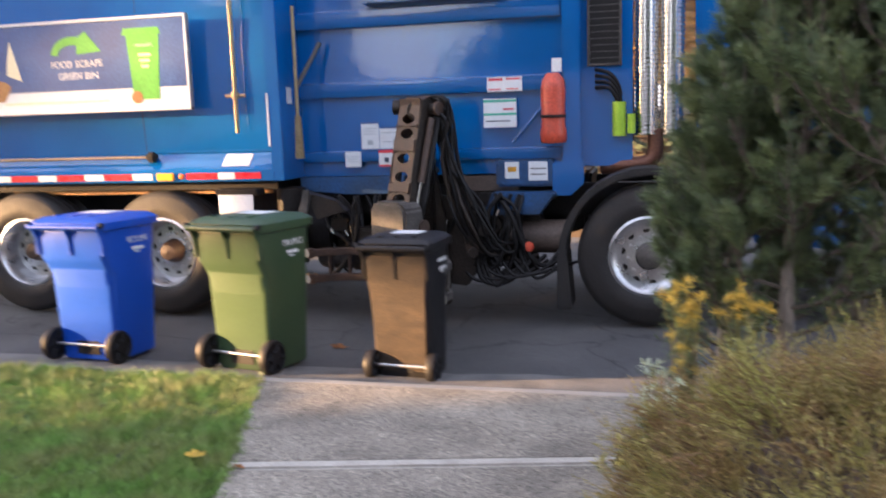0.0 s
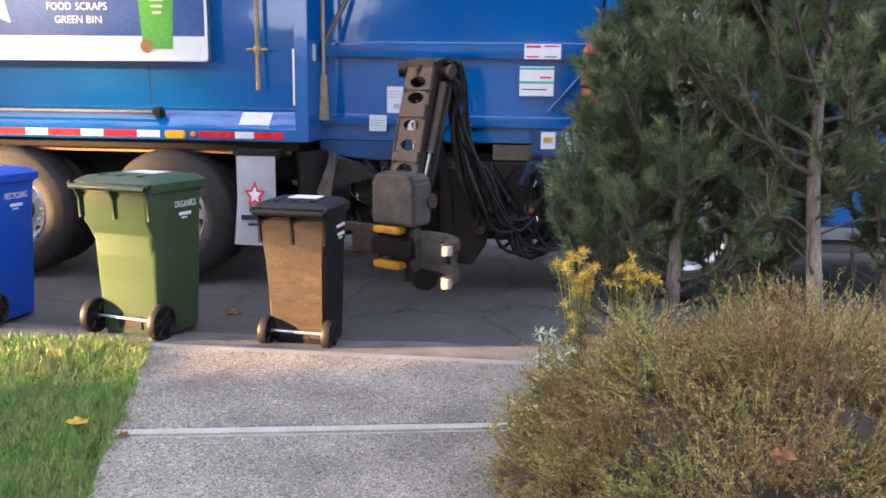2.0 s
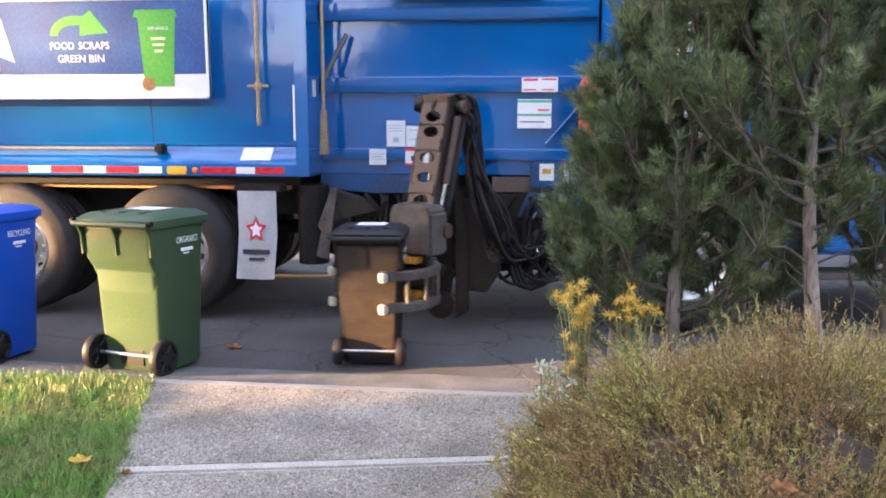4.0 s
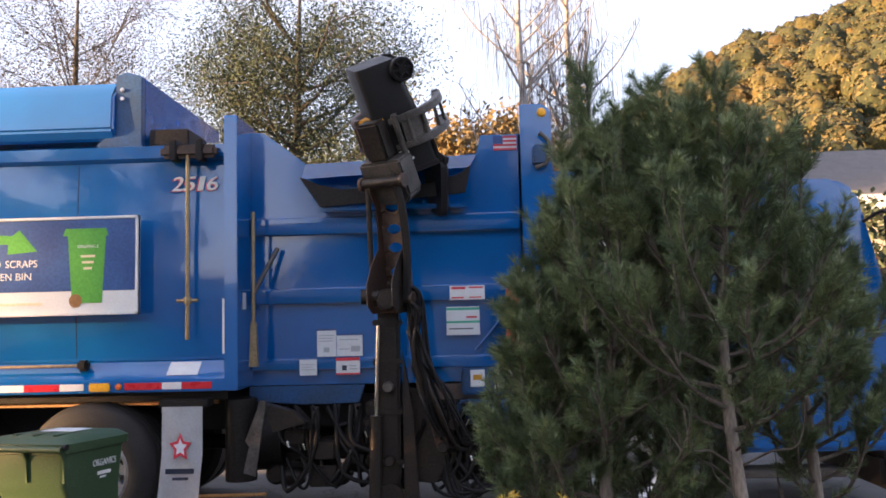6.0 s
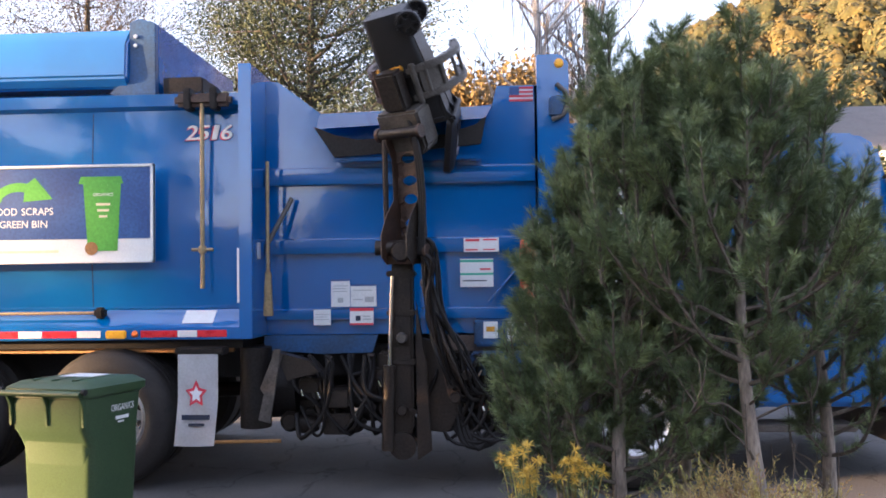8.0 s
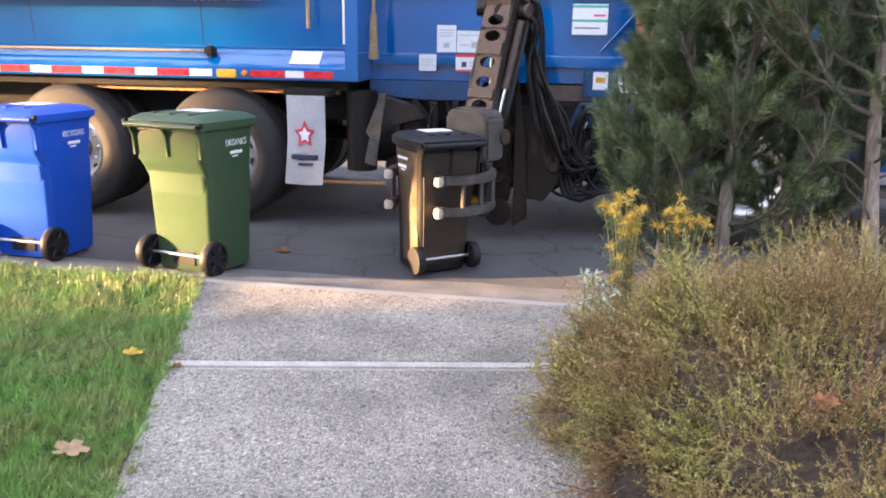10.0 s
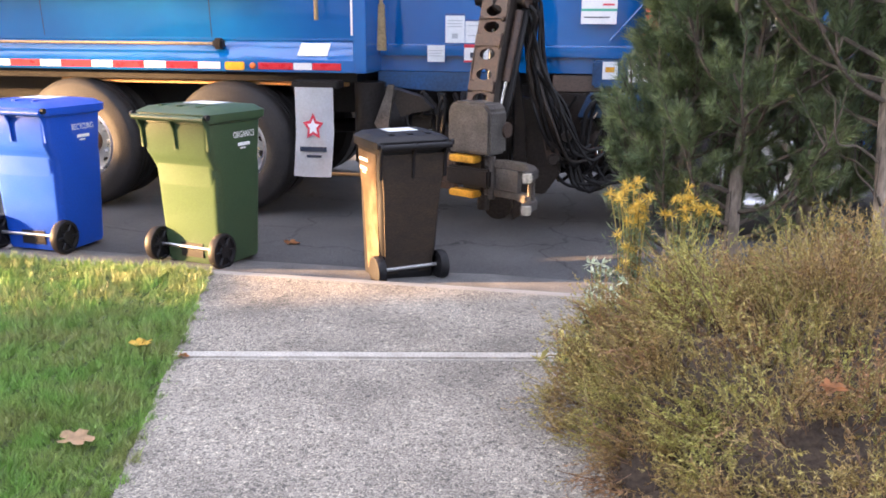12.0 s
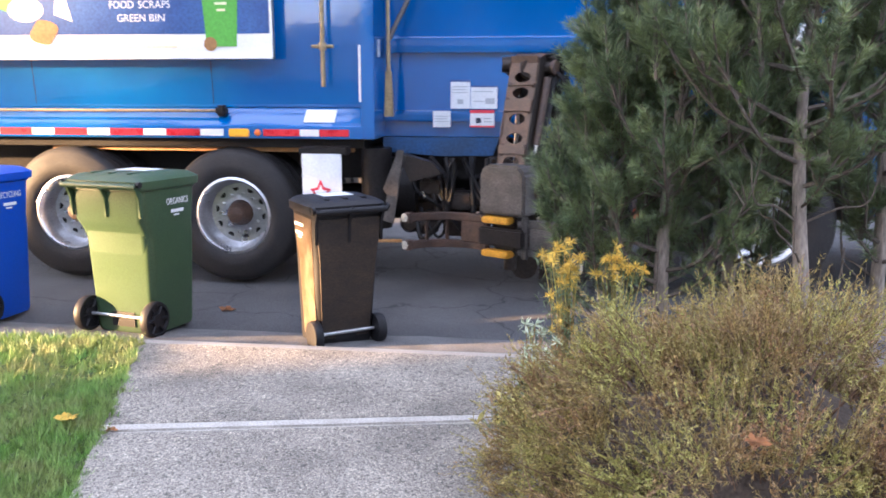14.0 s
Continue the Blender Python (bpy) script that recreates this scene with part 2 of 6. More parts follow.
LEAF_Y = material("autumn_leaf", (0.085, 0.07, 0.038), 0.9, 0.0, 0.25, 0.4, 10, 0.0, island=0.4)
HILLTREE = material("hill_tree", (0.04, 0.042, 0.016), 0.95, 0.0, 0.4, 0.35, 1.6, 0.3, second=(0.022, 0.027, 0.011), spread=0.4, depth=0.4)


def autumn_tints(m):
    """Each tree of the far woods takes its own tint, from dark green to gold and rust."""
    nt = m.node_tree
    L = nt.links.new
    b = nt.nodes["Principled BSDF"]
    old = b.inputs["Base Color"].links[0].from_socket
    geo = nt.nodes.new("ShaderNodeNewGeometry")
    ramp = nt.nodes.new("ShaderNodeValToRGB")
    ramp.color_ramp.interpolation = "LINEAR"
    ramp.color_ramp.elements[0].color, ramp.color_ramp.elements[1].color = (0.7, 0.85, 0.8, 1), (2.4, 1.3, 0.55, 1)
    for p, c in ((0.35, (1.0, 1.05, 0.8)), (0.65, (1.6, 1.4, 0.75)), (0.88, (2.1, 1.5, 0.65))):
        ramp.color_ramp.elements.new(p).color = (*c, 1)
    L(geo.outputs["Random Per Island"], ramp.inputs["Fac"])
    mx = nt.nodes.new("ShaderNodeMix")
    mx.data_type, mx.blend_type = "RGBA", "MULTIPLY"
    mx.inputs["Factor"].default_value = 1.0
    L(old, mx.inputs["A"])
    L(ramp.outputs["Color"], mx.inputs["B"])
    L(mx.outputs["Result"], b.inputs["Base Color"])


autumn_tints(HILLTREE)
FARLEAF = material("far_leaf", (0.12, 0.093, 0.03), 0.95, 0.0, 0.3, 0.09, 2, 0.0, second=(0.06, 0.064, 0.022), spread=0.25)
GOLDLEAF = material("golden_leaf", (0.2, 0.125, 0.035), 0.8, 0.0, 0.2, 0.4, 3, 0.0, second=(0.1, 0.085, 0.03), island=0.2)
HILLSIDE = material("hill_ground", (0.06, 0.055, 0.025), 0.95, 0.0, 0.3, 0.03, 0.5, 0.0)
PALEBARK = material("birch_bark", (0.42, 0.42, 0.42), 0.8, 0.0, 0.3, 3, 20, 0.3, second=(0.3, 0.27, 0.25))
ROOF = material("roof_shingle", (0.14, 0.13, 0.13), 0.9, 0.0, 0.3, 3, 30, 0.4)
STUCCO = material("stucco", (0.55, 0.5, 0.42), 0.9, 0.0, 0.15, 2, 60, 0.3)
GLASS = material("dark_glass", (0.02, 0.03, 0.035), 0.05, 0.0, 0.05, 3, 30, 0.0, coat=1.0)


for dull, level in ((BIN_BLACK, 0.3), (BIN_DUST_LIT, 0.55), (GREASE, 0.3), (BLACK, 0.2), (HOSE, 0.2), (LEAF, 0.1), (LEAF_Y, 0.1)):
    dull.node_tree.nodes["Principled BSDF"].inputs["Specular IOR Level"].default_value = level


# ---- mesh helpers ----
def finish(name, bm, mat, smooth=False):
    me = bpy.data.meshes.new(name)
    bm.normal_update()
    bm.to_mesh(me)
    bm.free()
    me.materials.append(mat)
    if smooth:
        me.polygons.foreach_set("use_smooth", [True] * len(me.polygons))
        me.set_sharp_from_angle(angle=radians(40))
    return me


def part(name, bm, mat, parent, label="", smooth=True):
    ob = new(name, finish(name, bm, mat, smooth))
    ob.parent = parent
    return tagged(ob, label) if label else ob


def solo(name, bm, mat, label, category, kind="", group="", smooth=True):
    return tagged(new(name, finish(name, bm, mat, smooth)), label, category, group, kind)


def thing(name, m, label, category, group=""):
    ob = new(name)
    ob.matrix_basis = m
    return tagged(ob, label, category, group)


def box(x0, y0, z0, x1, y1, z1, bevel=0.008, bm=None):
    bm = bm or bmesh.new()
    m = Matrix.Translation(((x0 + x1) / 2, (y0 + y1) / 2, (z0 + z1) / 2)) @ Matrix.Diagonal((abs(x1 - x0), abs(y1 - y0), abs(z1 - z0), 1))
    r = bmesh.ops.create_cube(bm, size=1, matrix=m)
    if bevel:
        es = list({e for v in r["verts"] for e in v.link_edges})
        bmesh.ops.bevel(bm, geom=es, offset=min(bevel, 0.3 * min(abs(x1 - x0), abs(y1 - y0), abs(z1 - z0))), segments=2, affect="EDGES")
    return bm


def rod(a, b, r, r2=None, n=14, bm=None):
    bm = bm or bmesh.new()
    a, b = Vector(a), Vector(b)
    m = Matrix.Translation((a + b) / 2) @ (b - a).to_track_quat("Z", "Y").to_matrix().to_4x4()
    bmesh.ops.create_cone(bm, cap_ends=True, segments=n, radius1=r, radius2=r if r2 is None else r2, depth=(b - a).length, matrix=m)
    return bm


def tube(points, r, n=8, bm=None, radii=None):
    """A bent tube through the points, rounded by a spline."""
    bm = bm or bmesh.new()
    p = [Vector(q) for q in points]
    fine, rr = [], []
    for i in range(len(p) - 1):
        q0, q1, q2, q3 = p[max(i - 1, 0)], p[i], p[i + 1], p[min(i + 2, len(p) - 1)]
        for k in range(5):
            t = k / 5
            fine.append(0.5 * (2 * q1 + (q2 - q0) * t + (2 * q0 - 5 * q1 + 4 * q2 - q3) * t * t + (3 * q1 - q0 - 3 * q2 + q3) * t ** 3))
            if radii:
                rr.append(radii[i] * (1 - t) + radii[i + 1] * t)
    fine.append(p[-1])
    rr.append(radii[-1] if radii else r)
    rings = []
    for i, c in enumerate(fine):
        d = (fine[min(i + 1, len(fine) - 1)] - fine[max(i - 1, 0)]).normalized()
        u = d.orthogonal().normalized() if i == 0 else (u - d * u.dot(d)).normalized()
        w = d.cross(u)
        q = float(rr[i]) if radii else r
        rings.append([bm.verts.new(c + q * (math.cos(2 * math.pi * k / n) * u + math.sin(2 * math.pi * k / n) * w)) for k in range(n)])
    for s, t in zip(rings, rings[1:]):
        for k in range(n):
            bm.faces.new((s[k], s[(k + 1) % n], t[(k + 1) % n], t[k]))
    bm.faces.new(rings[0][::-1])
    bm.faces.new(rings[-1])
    return bm


def slab(points, axis, lo, hi, bevel=0.0, bm=None):
    """A polygon in the plane across an axis, given thickness from lo to hi."""
    bm = bm or bmesh.new()
    def place(p, h):
        q = list(p)
        q.insert("xyz".index(axis), h)
        return q
    a = [bm.verts.new(place(p, lo)) for p in points]
    b = [bm.verts.new(place(p, hi)) for p in points]
    fs = [bm.faces.new(a), bm.faces.new(b[::-1])]
    n = len(a)
    for i in range(n):
        fs.append(bm.faces.new((a[i], b[i], b[(i + 1) % n], a[(i + 1) % n])))
    bmesh.ops.recalc_face_normals(bm, faces=fs)
    if bevel:
        es = list({e for f in fs for e in f.edges})
        bmesh.ops.bevel(bm, geom=es, offset=bevel, segments=2, affect="EDGES", clamp_overlap=True)
    return bm


def lathe(profile, center, axis, n=32, bm=None):
    """Turns (radius, height) pairs round an axis through center."""
    bm = bm or bmesh.new()
    ax = {"x": Vector((1, 0, 0)), "y": Vector((0, 1, 0)), "z": Vector((0, 0, 1))}[axis]
    u = Vector((0, 0, 1)) if axis != "z" else Vector((1, 0, 0))
    w = ax.cross(u)
    c = Vector(center)
    rings = [[bm.verts.new(c + ax * h + r * (math.cos(2 * math.pi * k / n) * u + math.sin(2 * math.pi * k / n) * w)) for k in range(n)] for r, h in profile]
    for s, t in zip(rings, rings[1:]):
        for k in range(n):
            bm.faces.new((s[k], s[(k + 1) % n], t[(k + 1) % n], t[k]))
    bmesh.ops.recalc_face_normals(bm, faces=bm.faces)
    return bm


def loft(rings, bm=None, caps=True):
    bm = bm or bmesh.new()
    vs = [[bm.verts.new(p) for p in r] for r in rings]
    n = len(vs[0])
    for s, t in zip(vs, vs[1:]):
        for k in range(n):
            bm.faces.new((s[k], s[(k + 1) % n], t[(k + 1) % n], t[k]))
    if caps:
        bm.faces.new(vs[0][::-1])
        bm.faces.new(vs[-1])
    bmesh.ops.recalc_face_normals(bm, faces=bm.faces)
    return bm


def words(name, text, size, m, mat, parent, width=None):
    """Flat lettering in the built-in font, turned into a mesh."""
    cu = bpy.data.curves.new(name, "FONT")
    cu.body, cu.size, cu.align_x, cu.align_y, cu.extrude = text, size, "CENTER", "CENTER", 0.0008
    cu.resolution_u = 3
    tmp = bpy.data.objects.new(name, cu)
    scene.collection.objects.link(tmp)
    bpy.context.view_layer.update()
    me = bpy.data.meshes.new_from_object(tmp.evaluated_get(bpy.context.evaluated_depsgraph_get()))
    if width:
        xs = [v.co.x for v in me.vertices]
        k = width / (max(xs) - min(xs))
        me.transform(Matrix.Diagonal((k, 1, 1, 1)))
    bpy.data.objects.remove(tmp)
    me.transform(m)
    me.materials.clear()
    me.materials.append(mat)
    ob = new(name, me)
    ob.parent = parent
    return ob


def cloud(name, verts, faces, mat):
    me = bpy.data.meshes.new(name)
    me.from_pydata(verts.tolist() if hasattr(verts, "tolist") else verts, [], faces.tolist() if hasattr(faces, "tolist") else faces)
    me.materials.append(mat)
    return me


def leaves(centers, dirs, length, width, rng, tilt=0.6):
    """Small leaf quads at the centers, each along its direction with some scatter."""
    n = len(centers)
    d = dirs + tilt * rng.normal(size=(n, 3))
    d /= np.linalg.norm(d, axis=1, keepdims=True) + 1e-9
    s = np.cross(d, rng.normal(size=(n, 3)))
    s /= np.linalg.norm(s, axis=1, keepdims=True) + 1e-9
    ln = length * rng.uniform(0.6, 1.3, (n, 1))
    w = width * rng.uniform(0.6, 1.3, (n, 1))
    v = np.stack([centers, centers + d * ln * 0.5 + s * w * 0.5, centers + d * ln, centers + d * ln * 0.5 - s * w * 0.5], 1).reshape(-1, 3)
    f = np.arange(4 * n).reshape(-1, 4)
    return v, f


# ---- ground and street ----
KERB_Y = 4.94


def ground():
    bm = bmesh.new()
    # one sheet: lawn level near, road, far verge out to the horizon
    ys = [(-60, 0.07), (4.7, 0.07), (KERB_Y - 0.01, 0.05), (KERB_Y + 0.06, -0.04), (5.25, -0.05), (5.65, -0.1), (6.9, -0.07), (8.5, -0.02), (12.4, -0.1), (12.45, 0.04), (60, 0.8), (900, 10)]
    xs = [-900, -60, -12, -4, 0, 4, 12, 60, 900]
    g = [[bm.verts.new((x, y, z - 0.012)) for x in xs] for y, z in ys]
    for i in range(len(ys) - 1):
        for j in range(len(xs) - 1):
            bm.faces.new((g[i][j], g[i][j + 1], g[i + 1][j + 1], g[i + 1][j]))
    solo("ground", bm, SOIL, "bare brown earth under lawn and beds", "ground", "structure")
    bm = bmesh.new()
    ys = [(KERB_Y + 0.03, -0.022), (5.25, -0.03), (5.65, -0.08), (6.9, -0.045), (8.5, 0.0), (12.42, -0.08)]
    xs = [-60, -14, -5, -2, 0, 2, 5, 14, 60]
    g = [[bm.verts.new((x, y, z)) for x in xs] for y, z in ys]
    for i in range(len(ys) - 1):
        for j in range(len(xs) - 1):
            bm.faces.new((g[i][j], g[i][j + 1], g[i + 1][j + 1], g[i + 1][j]))
    solo("road", bm, ASPHALT, "worn grey asphalt street with fine cracks", "road", "structure")


    bm = bmesh.new()
    ys = [(KERB_Y + 0.035, -0.017), (5.25, -0.025), (5.45, -0.05), (5.6, -0.0695)]
    rng = random.Random(8)
    g = [[bm.verts.new((x * 0.5, y + (rng.uniform(-0.035, 0.035) if y == 5.6 else 0), z if y < 5.6 else -0.071)) for x in range(-60, 41)] for y, z in ys]
    for i in range(len(ys) - 1):
        for j in range(100):
            bm.faces.new((g[i][j], g[i][j + 1], g[i + 1][j + 1], g[i + 1][j]))
    solo("road_gutter", bm, GUTTER, "pale rough old asphalt strip along the kerb", "road", "structure")


ground()


def edge_left(y):
    return -2.21 + (4.94 - y) * 0.352


def edge_right(y):
    return -0.36 + (4.94 - y) * 0.29


def walkway():
    bm = bmesh.new()
    def strip(y0l, y1l, y0r, y1r, z, name, mat, label):
        b = slab([(edge_left(y0l), y0l), (edge_right(y0r) + 0.7, y0r), (edge_right(y1r) + 0.7, y1r), (edge_left(y1l), y1l)], "z", -0.1, z, 0.012)
        return solo(name, b, mat, label, "pavement", "structure")
    strip(3.545, 4.79, 4.005, 4.79, 0.082, "pavement_upper", CONCRETE, "rough grey exposed aggregate concrete walkway slab")
    strip(-4.0, 3.455, -4.0, 3.915, 0.085, "pavement_lower", CONCRETE, "rough grey exposed aggregate concrete walkway slab")
    strip(3.46, 3.54, 3.92, 4.0, 0.09, "trim_joint", PALECON, "pale smooth joint strip across the walkway")
    bm.free()
    b = slab([(4.795, -0.1), (4.795, 0.072), (4.9, 0.064), (4.95, 0.04), (4.98, -0.03), (4.98, -0.1)], "x", -40, 40)
    solo("kerb", b, KERB, "low rounded concrete street kerb", "kerb", "structure")


walkway()


# ---- refuse truck ----
BASE = Vector((-1.5, 8.1, 0.0))
truck = thing("refuse_truck", pose(*BASE), "large blue side-loading refuse truck with a lifting arm", "truck")


def tp(name, bm, mat, label="", parent=None, smooth=True):
    """A part given in street coordinates with the truck at its stop."""
    bmesh.ops.translate(bm, verts=bm.verts, vec=-BASE)
    return part(name, bm, mat, parent or truck, label, smooth)


def tword(name, text, size, x, y, z, mat, width=None, tilt=90, parent=None, turn=0):
    return words(name, text, size, Matrix.Translation(Vector((x, y, z)) - BASE) @ pose(0, 0, 0, tilt, 0, turn), mat, parent or truck, width)


FAR = 9.3


def rear_body():
    x0, x1 = -8.2, -1.8
    prof = [(6.845, 1.2), (6.845, 1.3), (7.0, 1.45), (6.975, 1.8), (6.965, 2.3), (6.985, 2.8), (7.0, 3.13), (6.95, 3.16), (6.95, 3.26), (7.06, 3.3), (FAR - 0.1, 3.3), (FAR, 3.1), (FAR, 1.2)]
    body = tp("body", slab(prof, "x", x0, x1), BLUE, "glossy blue steel collection body")
    tp("ledge_seam", box(x0, 6.99, 1.452, x1 - 0.02, 7.006, 1.475, 0.004), BLUE, parent=body)
    for x in (-3.1, -4.7, -6.3):
        line = [(7.0, 1.46), (6.975, 1.8), (6.965, 2.3), (6.985, 2.8), (7.0, 3.12)]
        tp("panel_seam", slab([(y - 0.0015, z) for y, z in line] + [(y + 0.02, z) for y, z in line[::-1]], "x", x - 0.003, x + 0.003), BLACK, parent=body)
    # marker strip
    b = box(x0, 6.832, 1.205, x1 + 0.02, 6.846, 1.29, 0.003)
    strip = tp("marker_rail", b, BLUE)
    x, k = -2.0 + 0.13, 0
    seq = [(-2.145, -1.9, RED), (-2.31, -2.149, WHITE), (-2.62, -2.314, RED)]
    x = -2.96
    red = False
    while x > -7.9:
        seq.append((x - 0.29 if red else x - 0.2, x, RED if red else WHITE))
        x -= 0.294 if red else 0.204
        red = not red
    for a, c, m in seq:
        tp("reflector", box(a, 6.826, 1.222, c, 6.834, 1.278, 0.002), m, parent=strip)
    tp("marker_lamp", box(-2.91, 6.806, 1.215, -2.74, 6.834, 1.282, 0.02), AMBER, "amber oval marker lamp", strip)
    tp("marker_lamp", lathe([(0.001, -0.02), (0.022, -0.015), (0.028, 0.0), (0.028, 0.01)], (-2.67, 6.83, 1.25), "y", 16), ORANGE, "round orange marker lamp", strip)
    # top cover and its end bracket
    cov = slab([(7.12, 3.36), (7.03, 3.44), (7.05, 3.74), (7.16, 3.88), (7.5, 3.93), (FAR, 3.9), (FAR, 3.36)], "x", x0, -2.83, 0.02)
    tp("top_cover", cov, BLUE, "sun-faded blue hinged top cover")
    tp("cover_gap", box(x0, 7.34, 3.29, -2.8, 7.7, 3.37, 0), BLACK)
    tp("cover_bracket", slab([(-3.02, 3.3), (-2.83, 3.46), (-2.83, 3.93), (-2.74, 3.96), (-2.6, 3.92), (-2.6, 3.3)], "y", 7.1, 7.17, 0.006), BLUE_OLD)
    tp("cover_end", slab([(7.17, 3.3), (7.17, 3.92), (FAR, 3.92), (FAR, 3.3)], "x", -2.68, -2.6, 0.006), BLUE)
    for z in (3.72, 3.8):
        tp("bolt", lathe([(0.001, -0.02), (0.018, -0.018), (0.018, 0)], (-2.77, 7.1, z), "y", 8), ALLOY)
    tp("grille", box(-2.55, 7.14, 3.31, -2.2, 7.6, 3.45, 0.01), BLACK)
    # bulkhead in front of the body
    b = slab([(6.84, 1.2), (6.84, 3.48), (FAR, 3.48), (FAR, 1.2)], "x", -1.80, -1.69, 0.006)
    tp("bulkhead", b, BLUE, "tall blue bulkhead post with a sunlit edge painted on")
    # white strip painted in for the sun catching the post
    tp("sunlit_post_edge", box(-1.812, 6.83, 1.5, -1.795, 6.84, 1.95, 0.002), WHITE)
    tp("post_sticker", box(-1.685, 6.98, 1.86, -1.683, 7.08, 2.0, 0), STICKER)
    # tools clamped to the side
    r = tp("rod", rod((-2.11, 6.86, 1.62), (-2.11, 6.86, 3.17), 0.018), BRASS, "long weathered brass-coloured rod")
    tp("clamp", rod((-2.2, 6.86, 1.94), (-2.02, 6.86, 1.94), 0.014), BRASS, parent=r)
    tp("clamp", lathe([(0.03, -0.03), (0.035, 0), (0.03, 0.03)], (-2.11, 6.86, 1.94), "z", 12), BRASS, parent=r)
    head = tp("broom_head", box(-2.34, 6.82, 3.13, -1.86, 6.92, 3.24, 0.03), RUST, "old rust-brown broom head", r)
    for x in (-2.22, -2.0):
        tp("strap", box(x - 0.03, 6.80, 3.1, x + 0.03, 6.94, 3.28, 0.01), BLACK, parent=r)
    tp("shovel_shaft", rod((-1.60, 7.0, 1.75), (-1.60, 7.0, 2.68), 0.016), BRASS)
    tp("shovel_blade", slab([(-1.64, 1.38), (-1.56, 1.38), (-1.575, 1.75), (-1.625, 1.75)], "y", 6.99, 7.02, 0.005), BRASS, "narrow worn shovel blade")
    tp("rod_lock", rod((-1.60, 7.02, 2.0), (-1.44, 7.2, 2.38), 0.02), WORN)
    lev = tp("locking_bar", rod((-6.5, 6.9, 1.425), (-3.0, 6.9, 1.425), 0.013), BRASS)
    tp("bar_end", box(-3.04, 6.86, 1.38, -2.95, 6.95, 1.47, 0.02), BLACK, parent=lev)
    s = box(-0.13, -0.075, -0.001, 0.13, 0.075, 0.001, 0)
    bmesh.ops.transform(s, verts=s.verts, matrix=pose(-2.16, 6.926, 1.384, 42.3, 0, 0))
    tp("ledge_sticker", s, STICKER)
    for k, digit in enumerate("2516"):
        slant = pose(0, 0, 0, 90) @ Matrix(((1, 0.22, 0, 0), (0, 1, 0, 0), (0, 0, 1, 0), (0, 0, 0, 1)))
        for mat, dx, dy, dz in ((REDTXT, -0.013, 0.004, -0.007), (REDTXT, 0.004, 0.003, -0.004), (WHITE, 0, 0, 0), (WHITE, 0.007, 0.001, 0.003)):
            words("fleet_digit", digit, 0.175, Matrix.Translation(Vector((-2.235 + 0.099 * k + dx, 6.975 + dy, 2.925 + dz)) - BASE) @ slant, mat, truck, 0.09 if digit != "1" else 0.042)


rear_body()


